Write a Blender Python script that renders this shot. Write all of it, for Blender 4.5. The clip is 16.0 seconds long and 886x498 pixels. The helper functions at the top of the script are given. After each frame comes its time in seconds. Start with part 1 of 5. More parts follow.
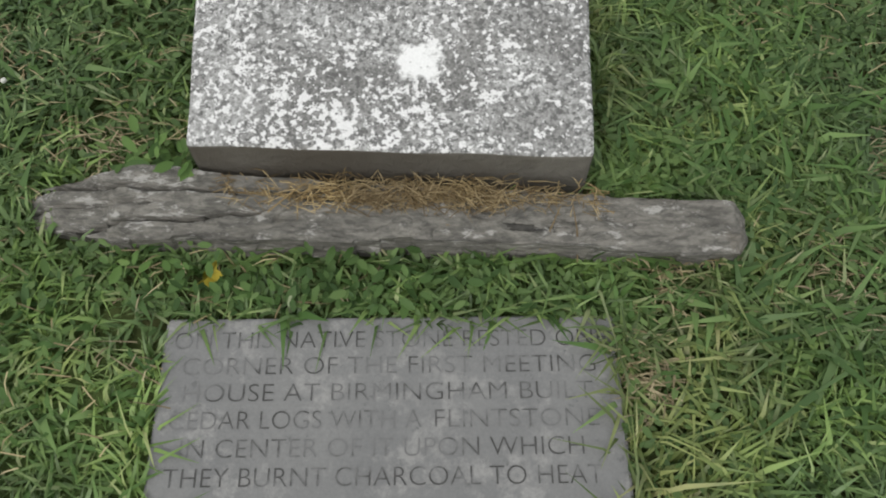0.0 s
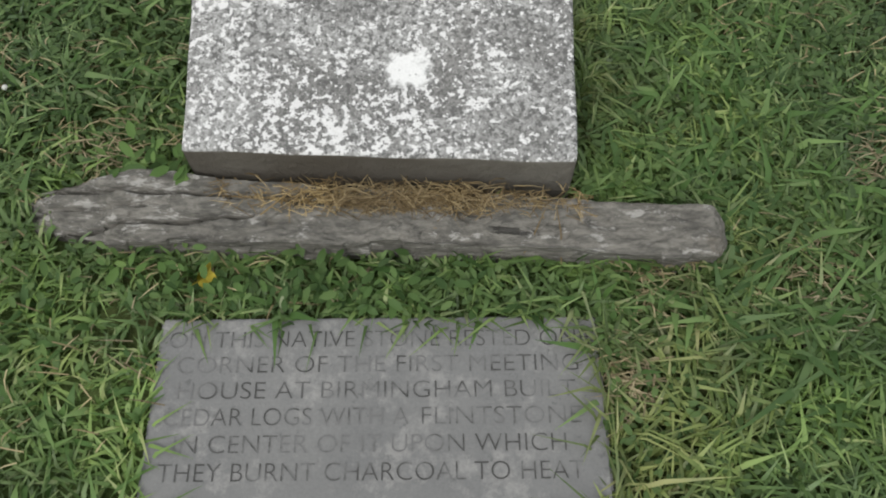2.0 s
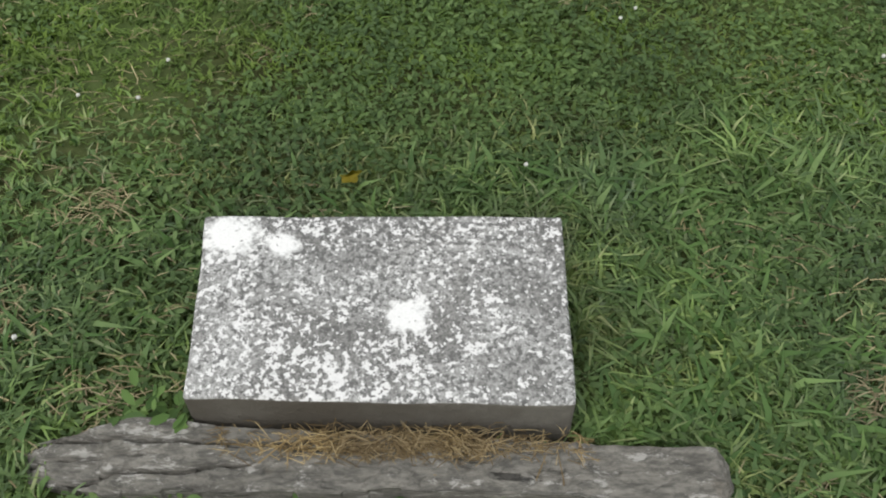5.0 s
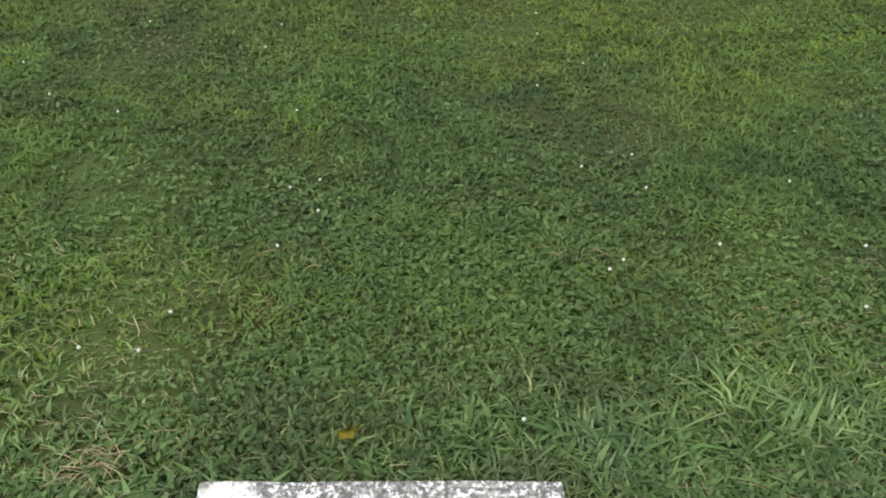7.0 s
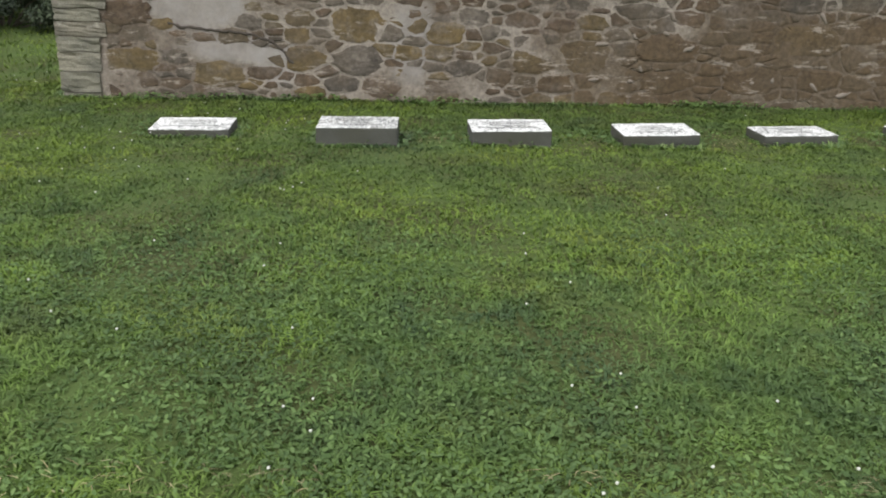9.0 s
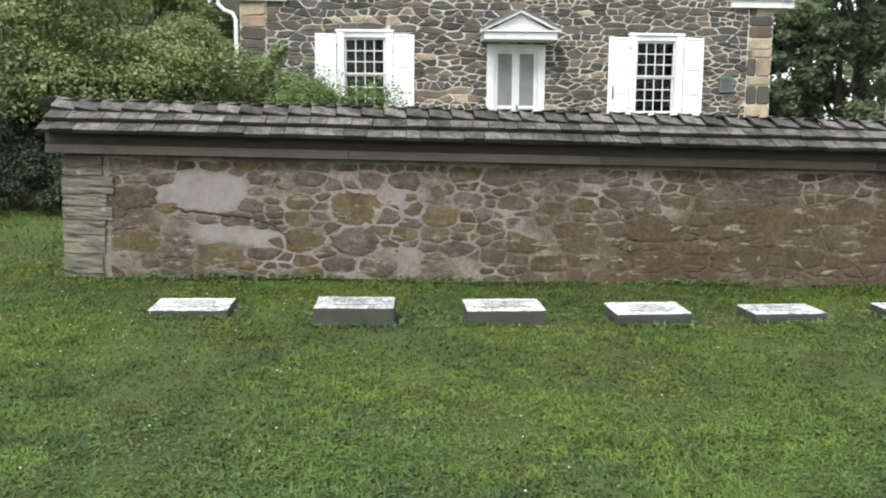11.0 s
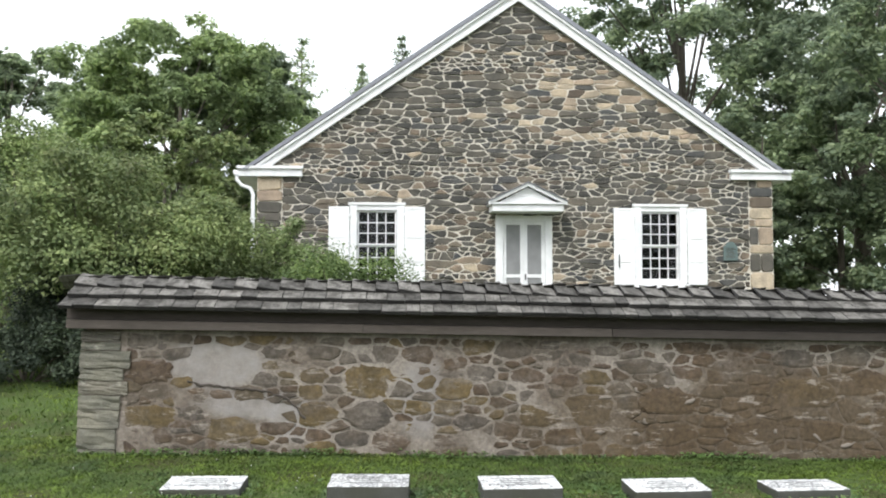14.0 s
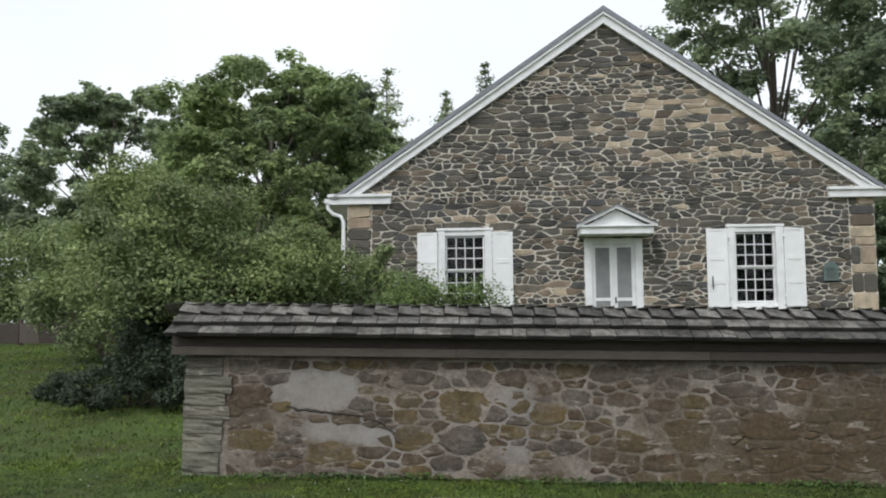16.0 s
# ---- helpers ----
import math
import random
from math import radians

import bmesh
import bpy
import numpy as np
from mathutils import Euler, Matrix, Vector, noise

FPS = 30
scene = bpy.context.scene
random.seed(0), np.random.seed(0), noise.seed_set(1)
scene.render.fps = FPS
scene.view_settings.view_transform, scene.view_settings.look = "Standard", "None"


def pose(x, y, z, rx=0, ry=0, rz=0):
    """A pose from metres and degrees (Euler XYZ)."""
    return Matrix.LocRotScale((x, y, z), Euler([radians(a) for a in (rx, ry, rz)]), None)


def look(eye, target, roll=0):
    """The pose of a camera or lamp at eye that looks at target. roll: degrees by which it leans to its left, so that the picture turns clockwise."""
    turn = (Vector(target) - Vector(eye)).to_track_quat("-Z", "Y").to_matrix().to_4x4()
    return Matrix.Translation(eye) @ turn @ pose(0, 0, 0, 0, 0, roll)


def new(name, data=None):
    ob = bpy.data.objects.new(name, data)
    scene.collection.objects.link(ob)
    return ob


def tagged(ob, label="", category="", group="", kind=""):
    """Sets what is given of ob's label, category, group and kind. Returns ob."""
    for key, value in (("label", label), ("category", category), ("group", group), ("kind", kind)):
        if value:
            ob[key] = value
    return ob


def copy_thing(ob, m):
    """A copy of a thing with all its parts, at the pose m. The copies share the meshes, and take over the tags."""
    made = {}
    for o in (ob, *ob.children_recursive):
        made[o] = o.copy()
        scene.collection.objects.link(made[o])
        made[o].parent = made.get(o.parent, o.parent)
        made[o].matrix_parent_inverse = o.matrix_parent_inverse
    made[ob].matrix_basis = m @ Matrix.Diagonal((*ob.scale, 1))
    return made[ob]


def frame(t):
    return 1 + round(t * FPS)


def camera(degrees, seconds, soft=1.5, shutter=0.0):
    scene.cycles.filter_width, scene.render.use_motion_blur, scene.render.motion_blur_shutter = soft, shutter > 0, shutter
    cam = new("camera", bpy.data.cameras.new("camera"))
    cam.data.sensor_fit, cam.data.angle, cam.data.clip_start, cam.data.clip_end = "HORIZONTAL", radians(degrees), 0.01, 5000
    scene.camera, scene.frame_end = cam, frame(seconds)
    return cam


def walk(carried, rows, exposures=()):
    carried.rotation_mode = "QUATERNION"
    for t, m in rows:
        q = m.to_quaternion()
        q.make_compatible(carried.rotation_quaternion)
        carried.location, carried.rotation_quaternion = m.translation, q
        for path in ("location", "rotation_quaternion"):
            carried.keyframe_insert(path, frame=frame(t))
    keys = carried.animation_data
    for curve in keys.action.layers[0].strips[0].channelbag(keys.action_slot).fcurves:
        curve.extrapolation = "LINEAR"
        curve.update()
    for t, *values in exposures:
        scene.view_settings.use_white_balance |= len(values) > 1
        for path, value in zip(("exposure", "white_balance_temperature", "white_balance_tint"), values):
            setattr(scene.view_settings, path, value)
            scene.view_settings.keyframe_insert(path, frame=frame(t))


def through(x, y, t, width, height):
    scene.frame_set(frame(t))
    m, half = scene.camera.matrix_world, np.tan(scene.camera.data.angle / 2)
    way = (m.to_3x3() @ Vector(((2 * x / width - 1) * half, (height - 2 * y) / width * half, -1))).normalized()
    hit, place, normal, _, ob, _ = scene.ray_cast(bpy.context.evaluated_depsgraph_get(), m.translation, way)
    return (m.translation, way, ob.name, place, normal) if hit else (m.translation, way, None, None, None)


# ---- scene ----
# ---------- camera ----------
cam = camera(53.9, 16.0, soft=1.95)


def eye_pose(x, y, z, yaw, pitch, roll):
    """Degrees: yaw to the left from +y, pitch up, roll as in look()."""
    return pose(x, y, z, 90 + pitch, 0, yaw) @ pose(0, 0, 0, 0, 0, roll)


PATH = [
    (0, 0.017, 0.067, 1.248, 0.944, -62.376, 0.497),
    (0.5, 0.024, 0.058, 1.258, 0.872, -62.302, 0.714),
    (1, 0.034, 0.052, 1.266, 1.223, -62.279, 0.468),
    (1.5, 0.036, 0.047, 1.272, 1.069, -62.165, 0.545),
    (2, 0.038, 0.043, 1.279, 1.055, -61.913, 0.477),
    (2.5, 0.037, 0.034, 1.283, 0.765, -61.415, 0.624),
    (3, 0.039, 0.041, 1.293, 0.961, -60.708, 0.288),
    (3.2, 0.04, 0.039, 1.292, 1.109, -59.855, 0.057),
    (5.3, 0.042, 0.051, 1.314, 1.169, -44.613, -0.38),
    (5.5, 0.037, 0.059, 1.328, 0.964, -43.352, -0.266),
    (6, 0.032, 0.07, 1.34, 0.709, -39.599, -0.124),
    (6.5, 0.029, 0.076, 1.359, 0.542, -35.932, -0.022),
    (7, 0.026, 0.083, 1.375, 0.386, -32.362, 0.083),
    (7.5, 0.022, 0.079, 1.394, 0.175, -28.901, 0.211),
    (8, 0.022, 0.073, 1.412, 0.038, -25.499, 0.301),
    (8.5, 0.021, 0.063, 1.422, -0.127, -22.056, 0.514),
    (9, 0.019, 0.053, 1.442, -0.243, -18.952, 0.533),
    (9.5, 0.022, 0.033, 1.465, -0.265, -16.002, 0.496),
    (9.7, 0.024, 0.024, 1.473, -0.252, -14.844, 0.439),
    (11.8, -0.027, -0.042, 1.541, -0.673, -3.73, 0.295),
    (12, -0.035, -0.063, 1.554, -0.68, -2.839, 0.287),
    (12.5, -0.03, -0.088, 1.577, -0.636, -0.681, 0.214),
    (13, -0.024, -0.107, 1.589, -0.588, 1.238, 0.157),
    (13.5, -0.03, -0.105, 1.598, -0.372, 2.361, 0.093),
    (14, -0.042, -0.102, 1.599, 0.021, 3.101, 0.016),
    (14.5, -0.04, -0.101, 1.608, 0.534, 3.677, -0.102),
    (15, -0.059, -0.102, 1.602, 1.513, 4.192, -0.238),
    (15.5, -0.076, -0.125, 1.594, 3.218, 4.564, -0.424),
    (16, -0.101, -0.147, 1.591, 5.624, 4.784, -0.544),
]
walk(cam, [(t, eye_pose(*p)) for t, *p in PATH], exposures=[(0.0, 0.0, 6500, 10), (5.5, 0.13, 6500, 10), (6.5, 0.38, 6500, 10), (7.5, 0.47, 6500, 10), (9.7, 0.74, 6500, 10), (11.8, 0.9, 6300, 10), (12.5, 0.93, 6300, 10), (13.5, 0.92, 6300, 10), (14.5, 0.72, 6300, 10), (15.5, 0.3, 6250, 10), (16.0, 0.15, 6250, 10)])

# ---------- sky and sun: a bright overcast day ----------
SUN_EL, SUN_AZ = 48.0, 208.0   # azimuth clockwise from +y
world = bpy.data.worlds.new("overcast_sky")
scene.world = world
world.use_nodes = True
wn, wl = world.node_tree.nodes, world.node_tree.links
wn.clear()
sky = wn.new("ShaderNodeTexSky")
sky.sky_type, sky.sun_disc = "NISHITA", False
sky.sun_elevation, sky.sun_rotation = radians(SUN_EL), radians(SUN_AZ)
sky.air_density, sky.dust_density = 1.0, 3.0
cloud = wn.new("ShaderNodeTexNoise")
cloud.inputs["Scale"].default_value, cloud.inputs["Detail"].default_value = 2.2, 5.0
ramp = wn.new("ShaderNodeValToRGB")
ramp.color_ramp.elements[0].position, ramp.color_ramp.elements[1].position = 0.3, 0.75
ramp.color_ramp.elements[0].color = (8.6, 8.9, 9.2, 1)
ramp.color_ramp.elements[1].color = (10.4, 10.5, 10.5, 1)
mixw = wn.new("ShaderNodeMix")
mixw.data_type = "RGBA"
mixw.inputs[0].default_value = 0.88
back = wn.new("ShaderNodeBackground")
back.inputs["Strength"].default_value = 0.105
wout = wn.new("ShaderNodeOutputWorld")
wl.new(cloud.outputs["Fac"], ramp.inputs["Fac"])
wl.new(sky.outputs["Color"], mixw.inputs[6])
wl.new(ramp.outputs["Color"], mixw.inputs[7])
wl.new(mixw.outputs[2], back.inputs["Color"])
wl.new(back.outputs["Background"], wout.inputs["Surface"])

sun = new("sun", bpy.data.lights.new("sun", "SUN"))
sun.data.energy, sun.data.angle, sun.data.color = 1.5, radians(30), (1.0, 0.985, 0.96)
az, el = radians(SUN_AZ), radians(SUN_EL)
sun.matrix_world = look((60 * math.sin(az) * math.cos(el), 60 * math.cos(az) * math.cos(el), 60 * math.sin(el)), (0, 0, 0))


# ---------- materials ----------
class Nodes:
    """A node material under construction."""

    def __init__(self, name):
        self.m = bpy.data.materials.new(name)
        self.m.use_nodes = True
        self.n, self.l = self.m.node_tree.nodes, self.m.node_tree.links
        self.n.clear()
        self.out = self.n.new("ShaderNodeOutputMaterial")
        self.bsdf = self.n.new("ShaderNodeBsdfPrincipled")
        self.l.new(self.bsdf.outputs[0], self.out.inputs[0])
        self.geo = self.n.new("ShaderNodeNewGeometry")
        self.co = self.geo.outputs["Position"]

    def noise(self, scale, detail=4.0, rough=0.55, stretch=(1, 1, 1), w=0.0):
        mp = self.n.new("ShaderNodeMapping")
        mp.inputs["Scale"].default_value = stretch
        mp.inputs["Location"].default_value = (w, w * 0.7, w * 1.3)
        self.l.new(self.co, mp.inputs["Vector"])
        t = self.n.new("ShaderNodeTexNoise")
        t.inputs["Scale"].default_value, t.inputs["Detail"].default_value, t.inputs["Roughness"].default_value = scale, detail, rough
        self.l.new(mp.outputs[0], t.inputs["Vector"])
        return t.outputs["Fac"]

    def spots(self, scale, stretch=(1, 1, 1)):
        mp = self.n.new("ShaderNodeMapping")
        mp.inputs["Scale"].default_value = stretch
        self.l.new(self.co, mp.inputs["Vector"])
        t = self.n.new("ShaderNodeTexVoronoi")
        t.inputs["Scale"].default_value = scale
        self.l.new(mp.outputs[0], t.inputs["Vector"])
        return t.outputs["Distance"]

    def step(self, value, lo, hi):
        r = self.n.new("ShaderNodeMapRange")
        r.interpolation_type = "SMOOTHSTEP"
        r.inputs["From Min"].default_value, r.inputs["From Max"].default_value = lo, hi
        self.l.new(value, r.inputs["Value"])
        return r.outputs[0]

    def blob(self, centre, radii, ragged=0.5, scale=9.0):
        """1 inside a ragged ellipsoid, 0 outside it."""
        a, b, d = (self.n.new("ShaderNodeVectorMath") for _ in range(3))
        a.operation, b.operation, d.operation = "SUBTRACT", "DIVIDE", "LENGTH"
        self.l.new(self.co, a.inputs[0])
        a.inputs[1].default_value, b.inputs[1].default_value = centre, radii
        self.l.new(a.outputs[0], b.inputs[0])
        self.l.new(b.outputs[0], d.inputs[0])
        r = self.math("ADD", d.outputs["Value"], self.math("MULTIPLY", self.noise(scale, 6.0, 0.65), ragged * 2))
        return self.step(r, 1.3 + ragged, 0.72 + ragged)

    def ramp(self, value, stops):
        r = self.n.new("ShaderNodeValToRGB")
        e = r.color_ramp.elements
        while len(e) < len(stops):
            e.new(0.5)
        for k, (p, c) in zip(e, stops):
            k.position, k.color = p, (*c, 1)
        self.l.new(value, r.inputs["Fac"])
        return r.outputs["Color"]

    def mix(self, fac, a, b, kind="MIX"):
        x = self.n.new("ShaderNodeMix")
        x.data_type, x.blend_type = "RGBA", kind
        for v, s in ((fac, x.inputs[0]), (a, x.inputs[6]), (b, x.inputs[7])):
            if isinstance(v, (int, float)):
                s.default_value = v
            elif isinstance(v, tuple):
                s.default_value = (*v, 1)
            else:
                self.l.new(v, s)
        return x.outputs[2]

    def math(self, op, a, b=0.0):
        x = self.n.new("ShaderNodeMath")
        x.operation = op
        for v, s in ((a, x.inputs[0]), (b, x.inputs[1])):
            if isinstance(v, (int, float)):
                s.default_value = v
            else:
                self.l.new(v, s)
        return x.outputs[0]

    def piece(self):
        """A random number for each piece, whether an object of its own or an island of a joined mesh."""
        info = self.n.new("ShaderNodeObjectInfo")
        s = self.math("ADD", info.outputs["Random"], self.geo.outputs["Random Per Island"])
        return self.math("FRACT", s)

    def finish(self, colour, rough=0.8, bump=None, strength=0.4, dist=0.004, spec=0.3, metal=0.0, through=0.0):
        b = self.bsdf
        if isinstance(colour, tuple):
            b.inputs["Base Color"].default_value = (*colour, 1)
        else:
            self.l.new(colour, b.inputs["Base Color"])
        if isinstance(rough, (int, float)):
            b.inputs["Roughness"].default_value = rough
        else:
            self.l.new(rough, b.inputs["Roughness"])
        b.inputs["Specular IOR Level"].default_value, b.inputs["Metallic"].default_value = spec, metal
        if bump is not None:
            k = self.n.new("ShaderNodeBump")
            k.inputs["Strength"].default_value, k.inputs["Distance"].default_value = strength, dist
            self.l.new(bump, k.inputs["Height"])
            self.l.new(k.outputs[0], b.inputs["Normal"])
        if through:
            t = self.n.new("ShaderNodeBsdfTranslucent")
            if isinstance(colour, tuple):
                t.inputs[0].default_value = (*colour, 1)
            else:
                self.l.new(colour, t.inputs[0])
            mx = self.n.new("ShaderNodeMixShader")
            mx.inputs[0].default_value = through
            self.l.new(b.outputs[0], mx.inputs[1])
            self.l.new(t.outputs[0], mx.inputs[2])
            self.l.new(mx.outputs[0], self.out.inputs[0])
        return self.m


def leaf_material(name, dark, mid, light, patch=0.5, rough=0.55, through=0.3, hue=None, span=(0.35, 0.65)):
    k = Nodes(name)
    c = k.ramp(k.geo.outputs["Random Per Island"], [(0.0, dark), (0.5, mid), (1.0, light)])
    big = k.step(k.noise(patch, 3.0), *span)
    tone = k.mix(big, tuple(v * 0.72 for v in (1, 1, 1)), (1.18, 1.15, 1.0))
    c = k.mix(1.0, c, tone, "MULTIPLY")
    if hue:
        c = k.mix(k.math("MULTIPLY", k.step(k.noise(patch * 2.3, 3.0, w=7.0), 0.52, 0.72), 0.45), c, hue)
    return k.finish(c, rough, spec=0.25, through=through)


# lawn: blades from dull olive to fresh green, in drifts, with dead straw among them
def lawn_material(name, tint=(1.0, 1.0, 1.0), even=0.0):
    k = Nodes(name)
    r = k.math("ADD", k.math("MULTIPLY", k.geo.outputs["Random Per Island"], 1 - even), 0.45 * even)
    fresh = k.ramp(r, [(0.0, (0.065, 0.115, 0.032)), (0.45, (0.118, 0.198, 0.058)), (0.85, (0.188, 0.282, 0.092)), (1.0, (0.285, 0.335, 0.16))])
    cool = k.ramp(r, [(0.0, (0.055, 0.1, 0.044)), (0.5, (0.112, 0.185, 0.075)), (1.0, (0.205, 0.285, 0.13))])
    dry = k.ramp(r, [(0.0, (0.11, 0.105, 0.04)), (0.6, (0.19, 0.18, 0.07)), (1.0, (0.34, 0.28, 0.15))])
    c = k.mix(k.step(k.noise(1.3, 3.0), 0.32, 0.52), cool, fresh)
    c = k.mix(k.math("MULTIPLY", k.step(k.noise(1.9, 4.0, w=3.0), 0.52, 0.68), 0.4 - 0.2 * min(1.0, 2 * even)), c, dry)
    c = k.mix(1.0, c, k.mix(k.step(k.noise(0.7, 4.0, 0.6, w=11.0), 0.38, 0.62), (0.88 - 0.14 * even, 0.88 - 0.12 * even, 0.92), (1.07 + 0.16 * even, 1.06 + 0.12 * even, 1.0 - 0.12 * even)), "MULTIPLY")
    c = k.mix(1.0, c, k.mix(k.step(k.noise(5.5, 5.0, 0.65, w=19.0), 0.36, 0.64), (0.7, 0.72, 0.78), (1.27, 1.25, 1.1)), "MULTIPLY")
    c = k.mix(1.0, c, tint, "MULTIPLY")
    return k.finish(c, 0.42 + 0.25 * even, spec=0.36 - 0.16 * even, through=0.2 + 0.2 * even)


def soil_material():
    k = Nodes("turf_soil")
    c = k.ramp(k.noise(34.0, 6.0), [(0.25, (0.028, 0.03, 0.012)), (0.55, (0.058, 0.066, 0.024)), (0.8, (0.105, 0.088, 0.045))])
    c = k.mix(k.step(k.noise(1.2, 4.0), 0.35, 0.65), c, k.mix(k.noise(22.0, 5.0, w=4.0), (0.045, 0.07, 0.02), (0.09, 0.13, 0.04)))
    return k.finish(c, 0.95, k.noise(60.0, 5.0), 0.7, 0.01, spec=0.1)


def marble_material(name, white, grey, dark, cover=0.5, fine=75.0, blotches=(), clean=None):
    """Old white marble, darkened by algae and flecked with pale lichen. blotches: centre, radii of solid pale crusts."""
    k = Nodes(name)
    base = k.mix(k.step(k.noise(7.0, 6.0, 0.6), 0.36, 0.64), grey, dark)
    base = k.mix(k.math("MULTIPLY", k.step(k.noise(3.1, 3.0, w=5.0), 0.48, 0.7), 0.5), base, (0.27, 0.25, 0.22))
    base = k.mix(1.0, base, k.mix(k.step(k.noise(150.0, 5.0, 0.7, w=21.0), 0.32, 0.68), (0.52, 0.52, 0.51), (1.3, 1.3, 1.29)), "MULTIPLY")
    where = k.math("MULTIPLY", k.noise(5.0, 4.0, 0.6, w=2.0), 0.4)
    if clean:
        where = k.math("SUBTRACT", where, k.math("MULTIPLY", k.blob(*clean, 0.6, 9.0), 0.045))
    flecks = k.math("ADD", k.noise(fine, 4.0, 0.55), where)
    c = k.mix(k.math("MULTIPLY", k.step(flecks, cover + 0.12, cover + 0.165), 0.9), base, white)
    pale = k.math("ADD", k.noise(fine * 0.36, 7.0, 0.62, w=8.0), where)
    c = k.mix(k.math("MULTIPLY", k.step(pale, cover + 0.165, cover + 0.185), 0.92), c, white)
    pits = k.step(k.math("ADD", k.noise(fine * 1.1, 4.0, 0.6, w=4.0), k.math("MULTIPLY", k.noise(4.0, 3.0, w=15.0), 0.25)), 0.655, 0.72)
    c = k.mix(k.math("MULTIPLY", pits, 0.85), c, tuple(v * 0.5 for v in dark))
    for centre, radii in blotches:
        c = k.mix(k.math("MULTIPLY", k.blob(centre, radii, 1.25, 42.0), k.step(k.noise(95.0, 5.0, 0.6, w=33.0), 0.3, 0.42)), c, (0.72, 0.72, 0.7))
    c = k.mix(1.0, c, k.mix(k.noise(260.0, 3.0), (0.85, 0.85, 0.85), (1.12, 1.12, 1.12)), "MULTIPLY")
    return k.finish(c, 0.85, k.math("ADD", k.noise(120.0, 5.0), k.math("MULTIPLY", flecks, 0.8)), 0.5, 0.003)


def smeared(k, c):
    """Lime and damp that run over stones and joints alike on the old wall."""
    lime = k.mix(k.noise(11.0, 6.0, 0.7, w=23.0), (0.125, 0.107, 0.09), (0.245, 0.215, 0.188))
    c = k.mix(k.math("MULTIPLY", k.step(k.noise(3.4, 9.0, 0.74, stretch=(0.6, 1, 1.5), w=41.0), 0.46, 0.66), 0.55), c, lime)
    c = k.mix(k.math("MULTIPLY", k.blob((3.7, 8.65, 0.34), (2.9, 0.8, 0.56), 0.8, 3.0), 0.72), c, k.mix(k.noise(5.0, 7.0, 0.74, stretch=(0.7, 1, 1.3), w=17.0), (0.04, 0.028, 0.016), (0.125, 0.088, 0.048)))
    c = k.mix(k.math("MULTIPLY", k.step(k.noise(1.7, 6.0, 0.66, stretch=(0.6, 1, 1.2), w=12.0), 0.5, 0.64), 0.5), c, (0.08, 0.061, 0.041))
    c = k.mix(k.math("MULTIPLY", k.step(k.noise(6.6, 9.0, 0.74, stretch=(0.45, 1, 1.8), w=1.0), 0.565, 0.63), 0.75), c, (0.29, 0.255, 0.22))
    return k.mix(1.0, c, k.mix(k.step(k.noise(24.0, 7.0, 0.72, w=31.0), 0.3, 0.7), (0.7, 0.69, 0.68), (1.25, 1.24, 1.22)), "MULTIPLY")


def stone_material(name, stops, grain=26.0, stretch=(1, 1, 2.2), lichen=None, bump=0.6, cover=0.56, smear=False):
    """Rough building stone whose colour changes from piece to piece."""
    k = Nodes(name)
    c = k.ramp(k.piece(), stops)
    c = k.mix(1.0, c, k.mix(k.noise(grain, 6.0, stretch=stretch), (0.55, 0.55, 0.56), (1.45, 1.42, 1.38)), "MULTIPLY")
    c = k.mix(1.0, c, k.mix(k.step(k.noise(3.5, 4.0), 0.35, 0.65), (0.8, 0.8, 0.8), (1.15, 1.12, 1.08)), "MULTIPLY")
    if lichen:
        c = k.mix(k.math("MULTIPLY", k.step(k.noise(8.0, 5.0, 0.65, w=6.0), cover, cover + 0.13), 0.7), c, lichen)
    if lichen and not smear:
        c = k.mix(1.0, c, k.mix(k.step(k.noise(85.0, 8.0, 0.75, w=9.0), 0.34, 0.66), (0.74, 0.74, 0.73), (1.28, 1.27, 1.24)), "MULTIPLY")
    if smear:
        c = smeared(k, c)
    return k.finish(c, 0.88, k.noise(grain * 1.6, 6.0, 0.6, stretch=stretch), bump, 0.012)


def ledge_material():
    """Native schist: thin beds drawn out along the rock, dark seams and pale weathered crust."""
    k = Nodes("native_ledge_stone")
    c = k.mix(k.noise(14.0, 7.0, 0.7, stretch=(0.35, 1.4, 2.4)), (0.062, 0.06, 0.054), (0.23, 0.22, 0.196))
    c = k.mix(1.0, c, k.mix(k.step(k.noise(75.0, 7.0, 0.7, stretch=(0.4, 1.2, 1.8), w=9.0), 0.32, 0.68), (0.58, 0.58, 0.57), (1.45, 1.43, 1.39)), "MULTIPLY")
    crust = k.math("ADD", k.noise(38.0, 8.0, 0.75, stretch=(0.45, 1, 1.6), w=6.0), k.math("MULTIPLY", k.noise(5.0, 3.0, w=3.0), 0.3))
    c = k.mix(k.math("MULTIPLY", k.step(crust, 0.71, 0.77), 0.75), c, (0.4, 0.39, 0.36))
    seams = k.step(k.noise(11.0, 8.0, 0.72, stretch=(0.3, 1.5, 3.2), w=27.0), 0.36, 0.31)
    c = k.mix(k.math("MULTIPLY", seams, 0.8), c, (0.035, 0.033, 0.029))
    c = k.mix(k.math("MULTIPLY", k.step(k.noise(7.0, 5.0, 0.6, w=14.0), 0.56, 0.7), 0.5), c, (0.15, 0.12, 0.085))
    return k.finish(c, 0.85, k.math("SUBTRACT", k.noise(60.0, 8.0, 0.72, stretch=(0.4, 1.2, 1.8)), seams), 0.9, 0.006)


